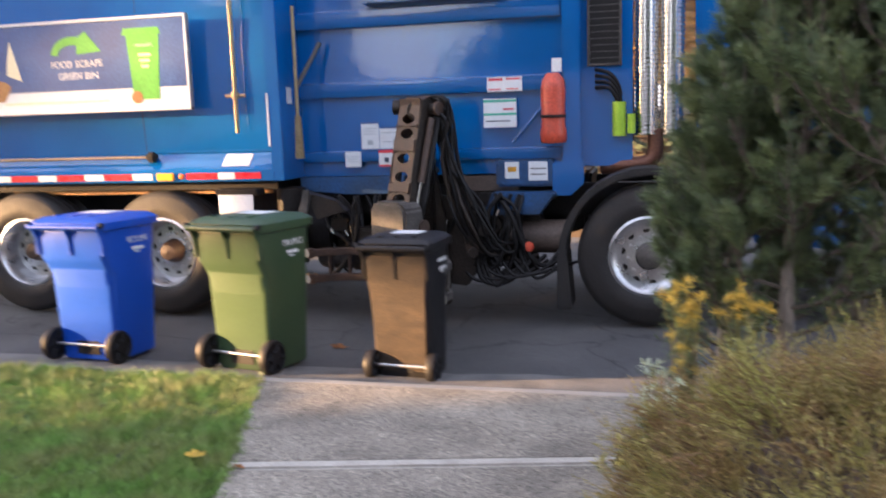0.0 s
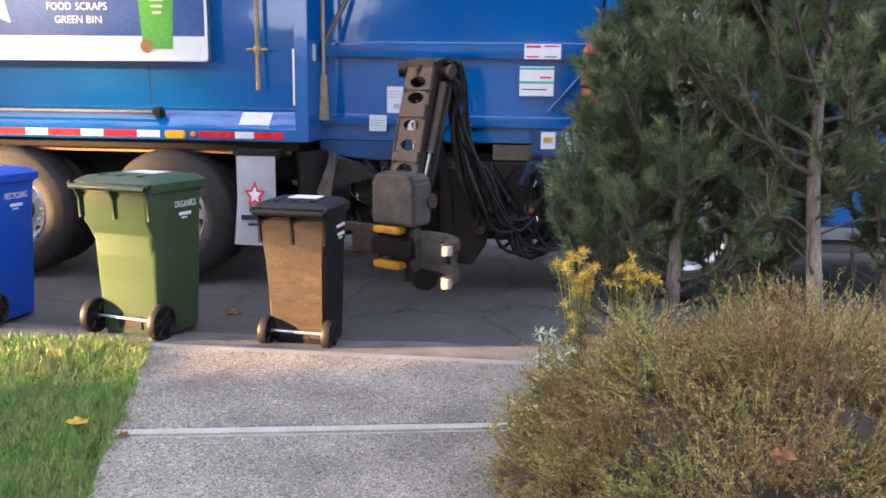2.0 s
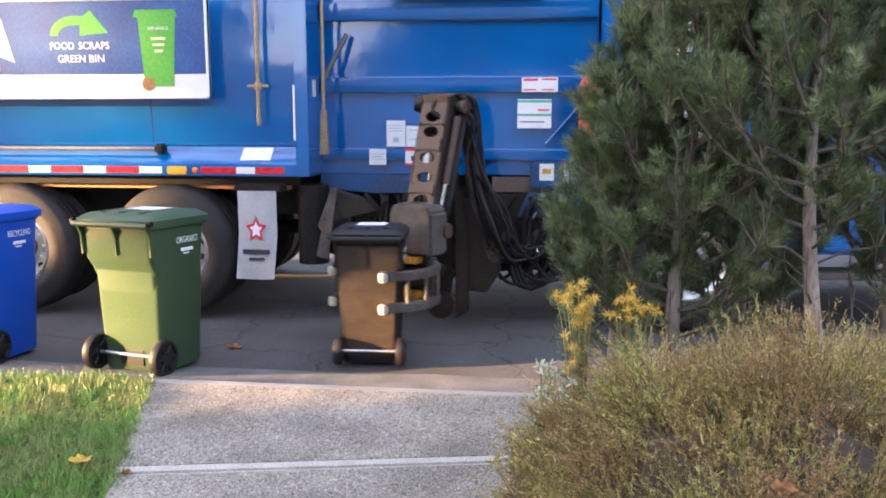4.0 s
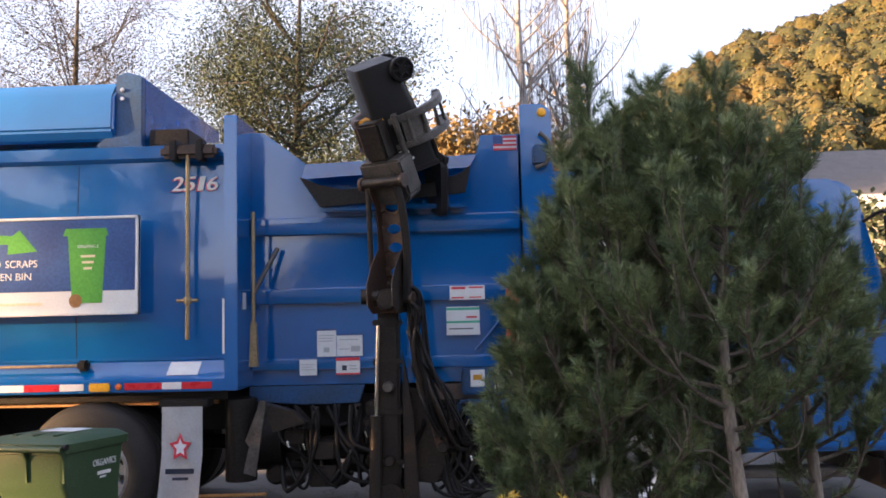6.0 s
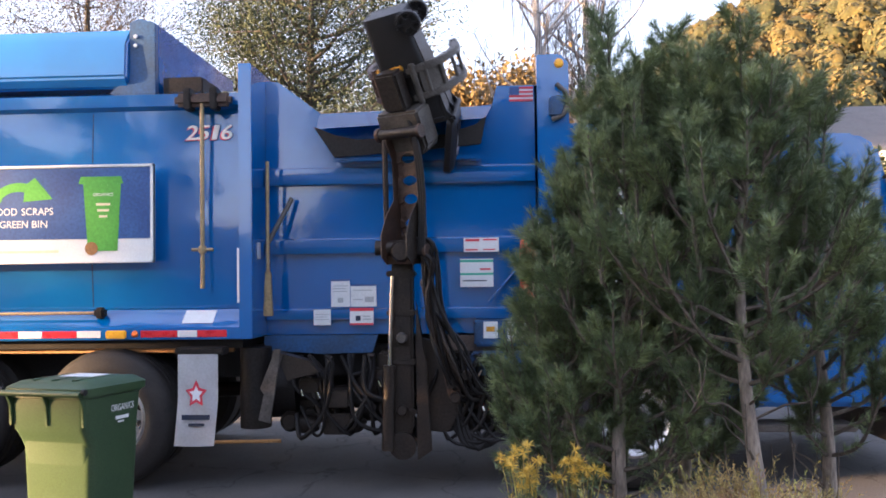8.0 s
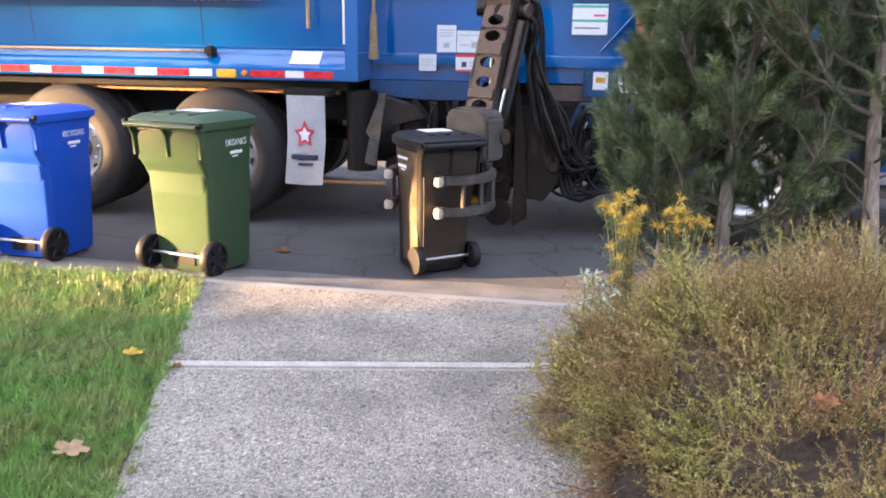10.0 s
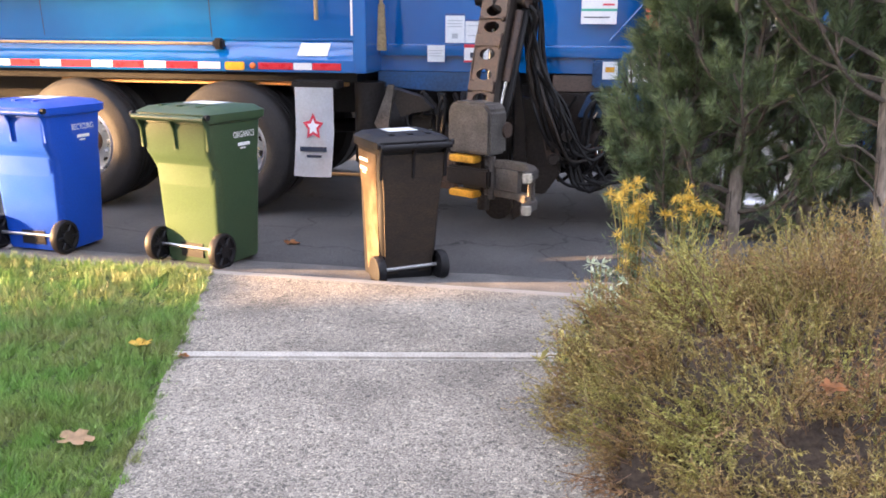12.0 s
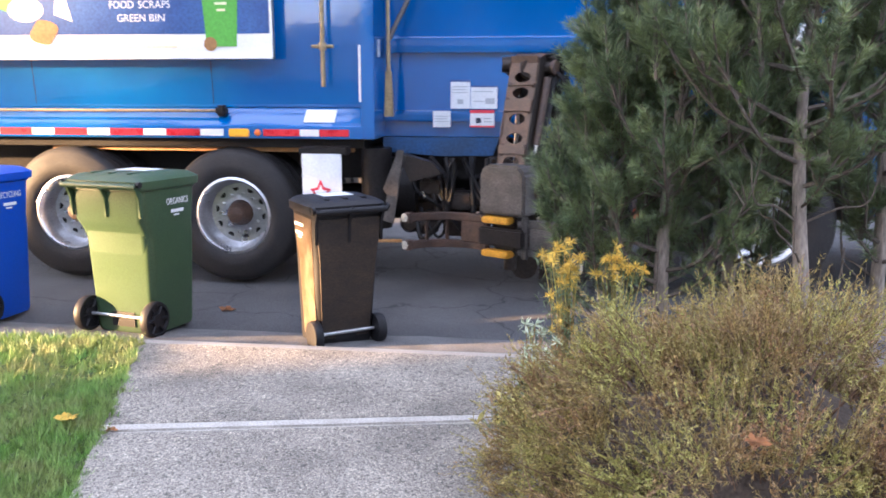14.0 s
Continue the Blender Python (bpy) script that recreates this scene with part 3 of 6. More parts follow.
def side_sign():
    """A framed picture board: navy picture above a white band."""
    x0, x1, z0, z1, y = -6.3, -2.5, 1.84, 2.655, 6.80
    board = tp("sign_board", box(x0, y, z0, x1, y + 0.04, z1, 0.004), WHITE, "white-framed advertising board with food scraps and green cart")
    def on(name, pts, mat, lift):
        return tp(name, slab(pts, "y", y - lift, y - lift + 0.0015), mat, parent=board)
    b = box(x0, y - 0.012, z0, x1, y + 0.045, z0 + 0.022, 0.004)
    for q in ((x0, z1 - 0.022, x1, z1), (x0, z0, x0 + 0.022, z1), (x1 - 0.022, z0, x1, z1)):
        box(q[0], y - 0.012, q[1], q[2], y + 0.045, q[3], 0.004, b)
    tp("sign_frame", b, WHITE, "bright aluminium frame", board)
    on("picture", [(x0 + 0.025, z0 + 0.2), (x1 - 0.025, z0 + 0.2), (x1 - 0.025, z1 - 0.025), (x0 + 0.025, z1 - 0.025)], NAVY, 0.003)
    # green cart picture
    cx = x1 - 0.42
    c = on("cart_picture", [(cx - 0.13, z0 + 0.1), (cx + 0.12, z0 + 0.1), (cx + 0.15, z1 - 0.16), (cx - 0.17, z1 - 0.16)], SIGNG, 0.005)
    on("cart_picture", [(cx - 0.21, z1 - 0.16), (cx + 0.17, z1 - 0.16), (cx + 0.15, z1 - 0.1), (cx - 0.19, z1 - 0.1)], SIGNG, 0.0055)
    on("cart_picture", [(cx - 0.1 + 0.055 * math.cos(a), z0 + 0.12 + 0.055 * math.sin(a)) for a in [k * math.pi / 8 for k in range(16)]], SIGNO, 0.007)
    tword("cart_print", "ORGANICS", 0.035, cx, y - 0.0065, z1 - 0.25, WHITE, 0.17, parent=board)
    for i, w in enumerate((0.12, 0.1, 0.07)):
        on("print_bar", [(cx - w / 2, z1 - 0.34 - i * 0.05), (cx + w / 2, z1 - 0.34 - i * 0.05), (cx + w / 2, z1 - 0.32 - i * 0.05), (cx - w / 2, z1 - 0.32 - i * 0.05)], CREAM, 0.0065)
    # arrow over the words
    ax = x1 - 1.12
    out = [(ax - 0.02 + 0.22 * math.cos(a), z1 - 0.3 + 0.16 * math.sin(a)) for a in [math.pi - k * 1.9 / 10 for k in range(11)]]
    inn = [(ax - 0.02 + 0.15 * math.cos(a), z1 - 0.3 + 0.085 * math.sin(a)) for a in [math.pi - 1.9 + k * 1.9 / 10 for k in range(11)]]
    head = [(ax + 0.12, z1 - 0.1), (ax + 0.27, z1 - 0.28), (ax + 0.02, z1 - 0.3)]
    on("arrow", out + head + inn, SIGNG, 0.005)
    for word, wx, wz, ww in (("FOOD", -0.14, 0.385, 0.21), ("SCRAPS", 0.14, 0.385, 0.27), ("GREEN", -0.06, 0.49, 0.24), ("BIN", 0.16, 0.49, 0.13)):
        tword("sign_word", word, 0.085, ax + wx, y - 0.005, z1 - wz, WHITE, ww, parent=board)
    # heaps of food
    fx = x1 - 1.75
    on("food_picture", [(fx - 0.1, z0 + 0.36), (fx + 0.06, z0 + 0.3), (fx + 0.02, z0 + 0.45), (fx - 0.04, z0 + 0.66), (fx - 0.08, z0 + 0.5)], CREAM, 0.005)
    on("food_picture", [(fx - 0.2 + 0.12 * math.cos(a) + 0.02 * math.sin(3 * a), z0 + 0.22 + 0.1 * math.sin(a)) for a in [k * math.pi / 10 for k in range(20)]], SIGNO, 0.0055)
    on("food_picture", [(fx - 0.35 + 0.16 * math.cos(a), z0 + 0.4 + 0.1 * math.sin(a)) for a in [k * math.pi / 8 for k in range(16)]], CREAM, 0.0045)
    on("food_picture", [(fx - 0.45 + 0.2 * math.cos(a), z0 + 0.5 + 0.12 * math.sin(a)) for a in [k * math.pi / 8 for k in range(16)]], SIGNG, 0.004)
    for i in range(6):
        px = fx - 0.8 - i * 0.28
        on("food_picture", [(px + (0.15 + 0.03 * math.sin(4 * a + i)) * math.cos(a), z0 + 0.35 + 0.1 * (i % 3) + 0.13 * math.sin(a)) for a in [k * math.pi / 8 for k in range(16)]], (SIGNO, CREAM, SIGNG)[i % 3], 0.004 + 0.0004 * i)
    on("print_bar", [(x1 - 1.9, z0 + 0.09), (x1 - 0.8, z0 + 0.09), (x1 - 0.8, z0 + 0.11), (x1 - 1.9, z0 + 0.11)], CREAM, 0.003)


side_sign()


def sticker(x0, z0, x1, z1, y, bars=()):
    s = tp("sticker", box(x0, y - 0.003, z0, x1, y, z1, 0), STICKER, "white printed safety sticker", smooth=False)
    for k, (a, b, c, d, m) in enumerate(bars):
        w, h = x1 - x0, z1 - z0
        tp("print_bar", box(x0 + a * w, y - 0.0045, z0 + b * h, x0 + c * w, y - 0.003, z0 + d * h, 0), m, parent=s, smooth=False)


def hopper():
    y = 7.3
    prof = [(-1.69, 1.2), (0.69, 1.2), (0.69, 3.34), (0.34, 3.34), (0.3, 3.18), (-0.2, 3.14), (-1.2, 3.13), (-1.38, 3.27), (-1.58, 3.42), (-1.69, 3.43)]
    side = tp("hopper_side", slab(prof, "y", y, y + 0.03, 0.003), BLUE, "glossy blue hopper side with pressed ribs")
    back = tp("hopper_back", slab([(-1.69, 1.2), (0.69, 1.2), (0.69, 3.2), (-1.69, 3.2)], "y", FAR - 0.03, FAR), BLUE_OLD)
    tp("hopper_front", box(0.66, y, 1.2, 0.7, FAR, 3.34, 0.005), BLUE_OLD)
    tp("hopper_floor", box(-1.69, y + 0.03, 1.2, 0.66, FAR - 0.03, 1.24, 0), BLACK)
    # ribs: sloping pressed shelves
    for z, d, h in ((2.50, 0.07, 0.16), (1.9, 0.06, 0.14), (1.33, 0.05, 0.1)):
        b = slab([(y + 0.01, z + h), (y - d * 0.96, z + h * 0.86), (y - d, z + 0.02), (y - d * 0.9, z), (y + 0.01, z)], "x", -1.68, 0.66, 0.004)
        tp("rib", b, BLUE, parent=side)
    tp("brace", rod((0.25, 7.27, 1.47), (0.52, 7.27, 1.78), 0.012), BLUE, parent=side)
    # hopper mouth lip
    lip = slab([(-1.22, 2.98), (-1.04, 2.71), (-0.4, 2.75), (0.2, 2.8), (0.25, 3.04), (0.16, 2.97), (-0.1, 2.89), (-0.85, 2.86), (-1.03, 2.9)], "y", 7.06, 7.085, 0.004)
    tp("hopper_lip", lip, BLACK, "dark rubber-edged hopper lip")
    b = bmesh.new()
    f = [bm_v for bm_v in (b.verts.new((-1.2, 7.08, 2.96)), b.verts.new((0.24, 7.08, 3.02)), b.verts.new((0.3, 7.3, 3.17)), b.verts.new((-1.21, 7.3, 3.13)))]
    b.faces.new(f)
    bmesh.ops.solidify(b, geom=b.faces[:], thickness=0.012)
    tp("hopper_scoop", b, BLUE, parent=side)
    b = box(-1.03, 7.1, 2.68, 0.2, 7.3, 2.72, 0.01)
    tp("lip_shelf", b, BLUE, parent=side)
    # stickers
    sticker(0.04, 1.9, 0.34, 2.02, 7.235, [(0.05, 0.75, 0.45, 0.92, REDTXT), (0.55, 0.8, 0.95, 0.92, REDTXT), (0.05, 0.1, 0.4, 0.2, REDTXT), (0.55, 0.12, 0.9, 0.2, REDTXT)])
    sticker(0.007, 1.6, 0.29, 1.84, 7.225, [(0.0, 0.88, 1, 0.97, GREENTXT), (0.0, 0.42, 1, 0.5, GREENTXT), (0.08, 0.65, 0.5, 0.69, STICKER), (0.6, 0.6, 0.92, 0.66, REDTXT), (0.08, 0.2, 0.8, 0.24, DARKTXT)])
    sticker(-1.12, 1.44, -0.955, 1.68, 7.285, [(0, 0.93, 1, 1, NAVY), (0.35, 0.15, 0.65, 0.32, GREYPRINT), (0.1, 0.74, 0.9, 0.77, GREYPRINT), (0.1, 0.64, 0.8, 0.67, GREYPRINT), (0.1, 0.54, 0.85, 0.57, GREYPRINT)])
    sticker(-0.95, 1.44, -0.725, 1.632, 7.285, [(0, 0.93, 1, 1, NAVY), (0.1, 0.72, 0.85, 0.76, GREYPRINT), (0.1, 0.3, 0.5, 0.34, GREYPRINT), (0.55, 0.2, 0.9, 0.45, GREYPRINT)])
    sticker(-1.265, 1.285, -1.116, 1.42, 7.24, [(0.1, 0.66, 0.9, 0.7, GREYPRINT), (0.1, 0.5, 0.8, 0.54, GREYPRINT), (0.1, 0.34, 0.9, 0.38, GREYPRINT)])
    sticker(-0.95, 1.285, -0.745, 1.43, 7.24, [(0, 0.82, 1, 1, REDTXT), (0, 0.0, 1, 0.1, REDTXT), (0.25, 0.25, 0.45, 0.55, DARKTXT), (0.55, 0.3, 0.9, 0.36, GREYPRINT), (0.55, 0.48, 0.85, 0.54, GREYPRINT)])
    # upright at the hopper's front with beacon and flag
    tp("front_post", slab([(0.68, 1.2), (0.83, 1.2), (0.83, 2.72), (0.95, 2.8), (0.95, 3.5), (0.88, 3.57), (0.68, 3.57)], "y", 7.16, 7.3, 0.008), BLUE, "blue front post")
    tp("beacon", lathe([(0.001, -0.03), (0.03, -0.028), (0.04, 0.0), (0.04, 0.02)], (0.87, 7.15, 3.49), "y", 16), AMBER, "round amber beacon")
    tp("latch", box(0.78, 7.08, 3.02, 0.9, 7.18, 3.2, 0.02), BLUE_OLD)
    tp("latch_hook", tube([(0.84, 7.1, 3.3), (0.93, 7.1, 3.2), (0.9, 7.1, 3.05), (0.8, 7.1, 3.0)], 0.02), WORN)
    fl = tp("flag_decal", box(0.45, 7.296, 3.2, 0.655, 7.299, 3.325, 0), STICKER, "red, white and blue flag decal", smooth=False)
    for i in range(7):
        if i % 2 == 0:
            tp("stripe", box(0.45, 7.293, 3.2 + i * 0.0179, 0.655, 7.296, 3.2 + (i + 1) * 0.0179, 0), REDTXT, parent=fl, smooth=False)
    tp("canton", box(0.45, 7.29, 3.255, 0.535, 7.2935, 3.325, 0), NAVY, parent=fl, smooth=False)


hopper()


def wheel(x, y, r, front):
    c = Vector((x, y, r - 0.02))
    w = new("wheel")
    w.parent = truck
    w.matrix_basis = Matrix.Translation(c - BASE)
    def wp(name, bm, mat, label=""):
        return part(name, bm, mat, w, label)
    o = (0, 0, 0)
    wp("tyre", lathe([(r * 0.56, 0.0), (r * 0.60, -0.015), (r * 0.74, -0.035), (r * 0.76, -0.03), (r * 0.9, -0.03), (r * 0.97, 0.0), (r, 0.04), (r, 0.09), (r * 0.98, 0.093), (r * 0.98, 0.105), (r, 0.108), (r, 0.155), (r * 0.98, 0.158), (r * 0.98, 0.17), (r, 0.173), (r, 0.24), (r * 0.9, 0.29), (r * 0.55, 0.28)], o, "y", 56), RUBBER, "large black truck tyre with dusty tread")
    dish = 0.03 if front else 0.17
    prof = [(r * 0.57, 0.02), (r * 0.575, -0.005), (r * 0.54, -0.012), (r * 0.51, 0.01), (r * 0.48, dish * 0.6), (r * 0.45, dish), (r * 0.3, dish + 0.01), (r * 0.2, dish + 0.0), (r * 0.2, dish + 0.05)]
    rim = wp("rim", lathe(prof, o, "y", 48), ALLOY, "polished aluminium rim")
    hub = lathe([(0.001, dish - 0.14 if not front else dish - 0.08), (r * 0.12, dish - 0.13 if not front else dish - 0.07), (r * 0.17, dish - 0.06), (r * 0.2, dish + 0.02)], o, "y", 20)
    wp("hub", hub, RUST if not front else WORN, "brown dirty wheel hub")
    for k in range(10):
        a = k * math.pi / 5
        wp("wheel_nut", lathe([(0.001, dish - 0.03), (0.013, dish - 0.03), (0.016, dish + 0.01)], (r * 0.29 * math.cos(a), 0, r * 0.29 * math.sin(a)), "y", 6), ALLOY)
        a += math.pi / 10
        wp("hand_hole", lathe([(0.001, dish + 0.004), (0.028, dish + 0.004), (0.03, dish + 0.01)], (r * 0.385 * math.cos(a), 0, r * 0.385 * math.sin(a)), "y", 12), BLACK)
    return w


WHEELS = [wheel(-2.92, 6.86, 0.57, False), wheel(-4.37, 6.86, 0.57, False), wheel(1.39, 6.86, 0.57, True)]


def far_wheels():
    for x in (-2.92, -4.37, 1.39):
        for y in ((8.9,) if x > 0 else (7.2, 8.6, 8.95)):
            tp("inner_tyre", lathe([(0.2, 0), (0.5, -0.02), (0.56, 0.03), (0.56, 0.24), (0.5, 0.28), (0.2, 0.28)], (x, y, 0.55), "y", 32), RUBBER)
    for x in (-2.92, -4.37):
        tp("axle", rod((x, 7.1, 0.55), (x, 9.0, 0.55), 0.1), BLACK)


far_wheels()


def chassis():
    for y in (7.45, 8.6):
        tp("frame_rail", box(-8, y, 0.82, 3.0, y + 0.1, 1.1, 0.01), BLACK, "black steel frame rail")
    for x in (-7, -5.2, -3.6, -2.0, -0.9, 0.2, 1.0, 2.4):
        tp("cross_member", box(x, 7.5, 0.85, x + 0.12, 8.65, 1.05, 0.01), BLACK)
    tp("under_panel", box(-8, 6.95, 1.12, -1.8, FAR - 0.1, 1.2, 0.005), BLACK)
    tp("orange_rail", box(-4.6, 7.02, 1.08, -1.9, 7.06, 1.125, 0.005), WOODP)
    tp("hopper_skirt", slab([(-1.69, 1.2), (-1.69, 1.08), (-1.2, 1.04), (-0.75, 1.05), (-0.7, 1.2)], "y", 7.2, 7.24, 0.004), BLUE_OLD)
    # mud flap
    b = bmesh.new()
    pts = [[b.verts.new((-2.275 + 0.33 * i / 4 - (0.035 if j > 4 else 0) * (j - 4) / 4, 6.74 - 0.02 * math.sin(i / 4 * 3.1), 1.09 - 0.74 * j / 8)) for i in range(5)] for j in range(9)]
    for j in range(8):
        for i in range(4):
            b.faces.new((pts[j][i], pts[j][i + 1], pts[j + 1][i + 1], pts[j + 1][i]))
    bmesh.ops.solidify(b, geom=b.faces[:], thickness=0.008)
    flap = tp("mud_flap", b, FLAPW, "white printed mud flap with scuffed edge")
    def star(big, small):
        return [(-2.115 + (big if k % 2 == 0 else small) * math.sin(k * math.pi / 5) * 0.8, 0.77 + (big if k % 2 == 0 else small) * math.cos(k * math.pi / 5)) for k in range(10)]
    tp("star_emblem", slab(star(0.115, 0.062), "y", 6.712, 6.716), REDTXT, "red star emblem", flap, False)
    tp("star_emblem", slab(star(0.072, 0.036), "y", 6.7105, 6.7125), FLAPW, "", flap, False)
    tp("print_bar", box(-2.235, 6.712, 0.565, -2.005, 6.715, 0.605, 0), DARKTXT, parent=flap)
    tp("print_bar", box(-2.18, 6.712, 0.515, -2.05, 6.715, 0.537, 0), DARKTXT, parent=flap)
    tp("flap_hanger", box(-2.3, 6.73, 1.08, -1.9, 6.9, 1.14, 0.01), BLACK, parent=flap)
    # tanks, valves and brackets under the hopper
    tp("black_tank", rod((-1.78, 7.35, 0.75), (-1.4, 7.35, 0.75), 0.27, n=24), BLACK, "black cylindrical reservoir")
    tp("reservoir", rod((-1.72, 7.05, 0.45), (-1.72, 7.05, 1.12), 0.13, n=20), BLACK)
    tp("angle_bracket", slab([(-1.62, 0.8), (-1.5, 1.1), (-1.43, 1.08), (-1.5, 0.85), (-1.55, 0.7)], "y", 6.8, 6.83, 0.004), WORN)
    tp("angle_plate", slab([(-1.5, 1.1), (-1.22, 1.02), (-1.13, 0.93), (-1.4, 0.86)], "y", 6.82, 6.95, 0.006), GREASE, "grey steel deflector plate")
    tp("brown_tank", rod((0.05, 7.25, 0.66), (0.72, 7.25, 0.66), 0.145, n=24), TANK, "brown dusty air tank")
    tp("tank_band", rod((0.3, 7.25, 0.66), (0.34, 7.25, 0.66), 0.15, n=24), BLACK)
    rng = random.Random(4)
    for k in range(26):
        x = -1.35 + 1.9 * rng.random()
        z = 0.42 + 0.6 * rng.random()
        y = 7.0 + 0.35 * rng.random()
        s = 0.04 + 0.09 * rng.random()
        if k % 3 == 0:
            tp("valve_block", box(x - s, y - s, z - s * 0.7, x + s, y + s, z + s * 0.7, 0.015), GREASE)
        elif k % 3 == 1:
            tp("cylinder", rod((x - s * 2, y, z), (x + s * 2, y, z + 0.05), s * 0.45), GREASE)
        else:
            tp("flange", lathe([(0.001, -0.05), (s, -0.05), (s, 0.03), (s * 0.5, 0.05)], (x, y, z), "y", 16), GREASE)
    for k in range(12):
        x, j = -1.4 + 1.0 * rng.random(), [rng.uniform(-0.12, 0.12) for _ in range(8)]
        tp("pipe", tube([(x, 7.1 + j[0], 0.95 + j[1]), (x + 0.1 + j[2], 7.05, 0.78 + j[3]), (x + 0.2 + j[4], 7.0, 0.6 + j[5]), (x + 0.4 + j[6], 7.1, 0.55 + j[7])], 0.014 + 0.008 * rng.random()), GREASE if k % 3 == 0 else HOSE)
    for k in range(22):
        x, j = -1.35 + 1.75 * rng.random(), [rng.uniform(-0.1, 0.1) for _ in range(9)]
        a = rng.choice((0.25, -0.2, 0.4))
        tp("hydraulic_hose", tube([(x, 6.98 + j[0], 1.05), (x + 0.3 * a + j[1], 6.92 + j[8] * 0.5, 0.85 + j[2]), (x + 0.6 * a + j[3], 6.9, 0.58 + j[4]), (x + a + j[5], 6.95, 0.42 + j[6] * 0.6), (x + 1.5 * a, 7.05, 0.6 + j[7])], 0.012 + 0.009 * rng.random()), HOSE)
    for k in range(10):
        x, z = -1.3 + 1.6 * rng.random(), 0.5 + 0.4 * rng.random()
        tp("hose_fitting", rod((x, 6.9, z), (x + rng.uniform(-0.03, 0.03), 6.9, z + 0.05), 0.012), CHROME)
    # dark block added against daylight showing through, dirty skirt panel, red valve cap
    tp("dark_filler", slab([(-1.75, 1.2), (-1.7, 0.62), (-0.9, 0.5), (0.3, 0.52), (0.85, 0.68), (0.9, 1.2)], "y", 7.62, 8.5, 0.03), BLACK, "added black block that keeps the space under the hopper dark")
    tp("skirt_panel", box(-0.2, 7.2, 1.06, 0.3, 7.24, 1.19, 0.006), TANK, "paint-worn brown skirt panel")
    tp("backing_plate", slab([(-0.3, 0.62), (0.3, 0.62), (0.36, 1.05), (-0.3, 1.05)], "y", 7.14, 7.2, 0.01), GREASE)
    tp("valve_cap", lathe([(0.001, -0.05), (0.035, -0.045), (0.045, -0.02), (0.03, 0.0), (0.03, 0.05)], (0.42, 6.92, 0.62), "y", 14), EXTRED, "red plastic valve cap")
    tp("strut_plate", slab([(-1.63, 0.55), (-1.5, 1.12), (-1.44, 1.12), (-1.53, 0.52)], "y", 6.78, 6.8, 0.004), WORN)
    for k in range(14):
        x, s = -1.45 + 0.14 * k, rng.uniform(0.05, 0.1)
        z = 0.5 + rng.uniform(-0.08, 0.1)
        tp("manifold_block", lathe([(0.001, -0.1), (s * 0.7, -0.1), (s, -0.06), (s, 0.05), (s * 0.6, 0.1), (0.001, 0.1)], (x, 7.12 + rng.uniform(-0.05, 0.1), z), "x" if k % 2 else "y", 14), GREASE)
    for k in range(7):
        x = 0.05 + 0.09 * k
        tp("slack_hose", tube([(x - 0.25, 6.95, 0.55), (x - 0.12, 6.9, 0.36 + 0.02 * (k % 3)), (x + 0.05, 6.9, 0.34 + 0.015 * k), (x + 0.25, 6.98, 0.5)], 0.014), HOSE)
    tp("drive_shaft", rod((-2.9, 8.1, 0.6), (1.0, 8.1, 0.75), 0.07), BLACK)
    tp("ground_bar", rod((-2.2, 7.0, 0.33), (-1.5, 7.0, 0.34), 0.015), WOODP)
    for k in range(3):
        tp("loop_hose", tube([(-0.05, 6.95, 0.75), (0.02 + 0.05 * k, 6.9, 0.35 - 0.02 * k), (0.25, 6.92, 0.33 + 0.03 * k), (0.35 + 0.04 * k, 6.95, 0.5), (0.3, 7.0, 0.7)], 0.022), HOSE)
    tp("red_tag", lathe([(0.001, -0.02), (0.045, -0.015), (0.05, 0.02)], (0.2, 6.98, 0.62), "y", 10), EXTRED, "small red cap")
    # sticker box and step at the hopper's front
    tp("switch_box", box(0.12, 7.12, 1.1, 0.62, 7.28, 1.32, 0.02), BLUE_OLD, "worn blue switch box")
    sticker(0.2, 1.17, 0.32, 1.31, 7.115, [(0.2, 0.4, 0.8, 0.7, YELLOW)])
    sticker(0.4, 1.15, 0.56, 1.31, 7.115, [(0.1, 0.6, 0.9, 0.66, WORN), (0.1, 0.3, 0.9, 0.36, WORN)])
    tp("step", slab([(0.02, 0.87), (0.5, 0.87), (0.64, 1.06), (0.1, 1.06)], "y", 7.02, 7.2, 0.01), BLUE_OLD, "chipped blue step bracket")
    # gear behind the hopper
    tp("cab_guard", slab([(0.72, 1.25), (1.25, 1.25), (1.25, 3.0), (0.72, 3.0)], "y", 7.3, 7.36, 0.008), BLUE)
    gw = tp("guard_window", box(0.9, 7.285, 2.1, 1.14, 7.305, 2.62, 0.01), BLACK, "dark meshed intake window")
    for bx in ((0.88, 2.08, 0.9, 2.64), (1.14, 2.08, 1.16, 2.64), (0.9, 2.62, 1.14, 2.64), (0.9, 2.08, 1.14, 2.1)):
        tp("window_frame", box(bx[0], 7.27, bx[1], bx[2], 7.305, bx[3], 0.004), WORN, parent=gw)
    for k in range(9):
        tp("mesh_bar", box(0.9, 7.28, 2.14 + 0.053 * k, 1.14, 7.284, 2.146 + 0.053 * k, 0), WORN, parent=gw)
    tp("toolbox", slab([(0.6, 1.02), (0.6, 1.3), (0.86, 1.33), (0.86, 1.12), (0.75, 1.02)], "y", 7.1, 7.3, 0.008), BLUE)
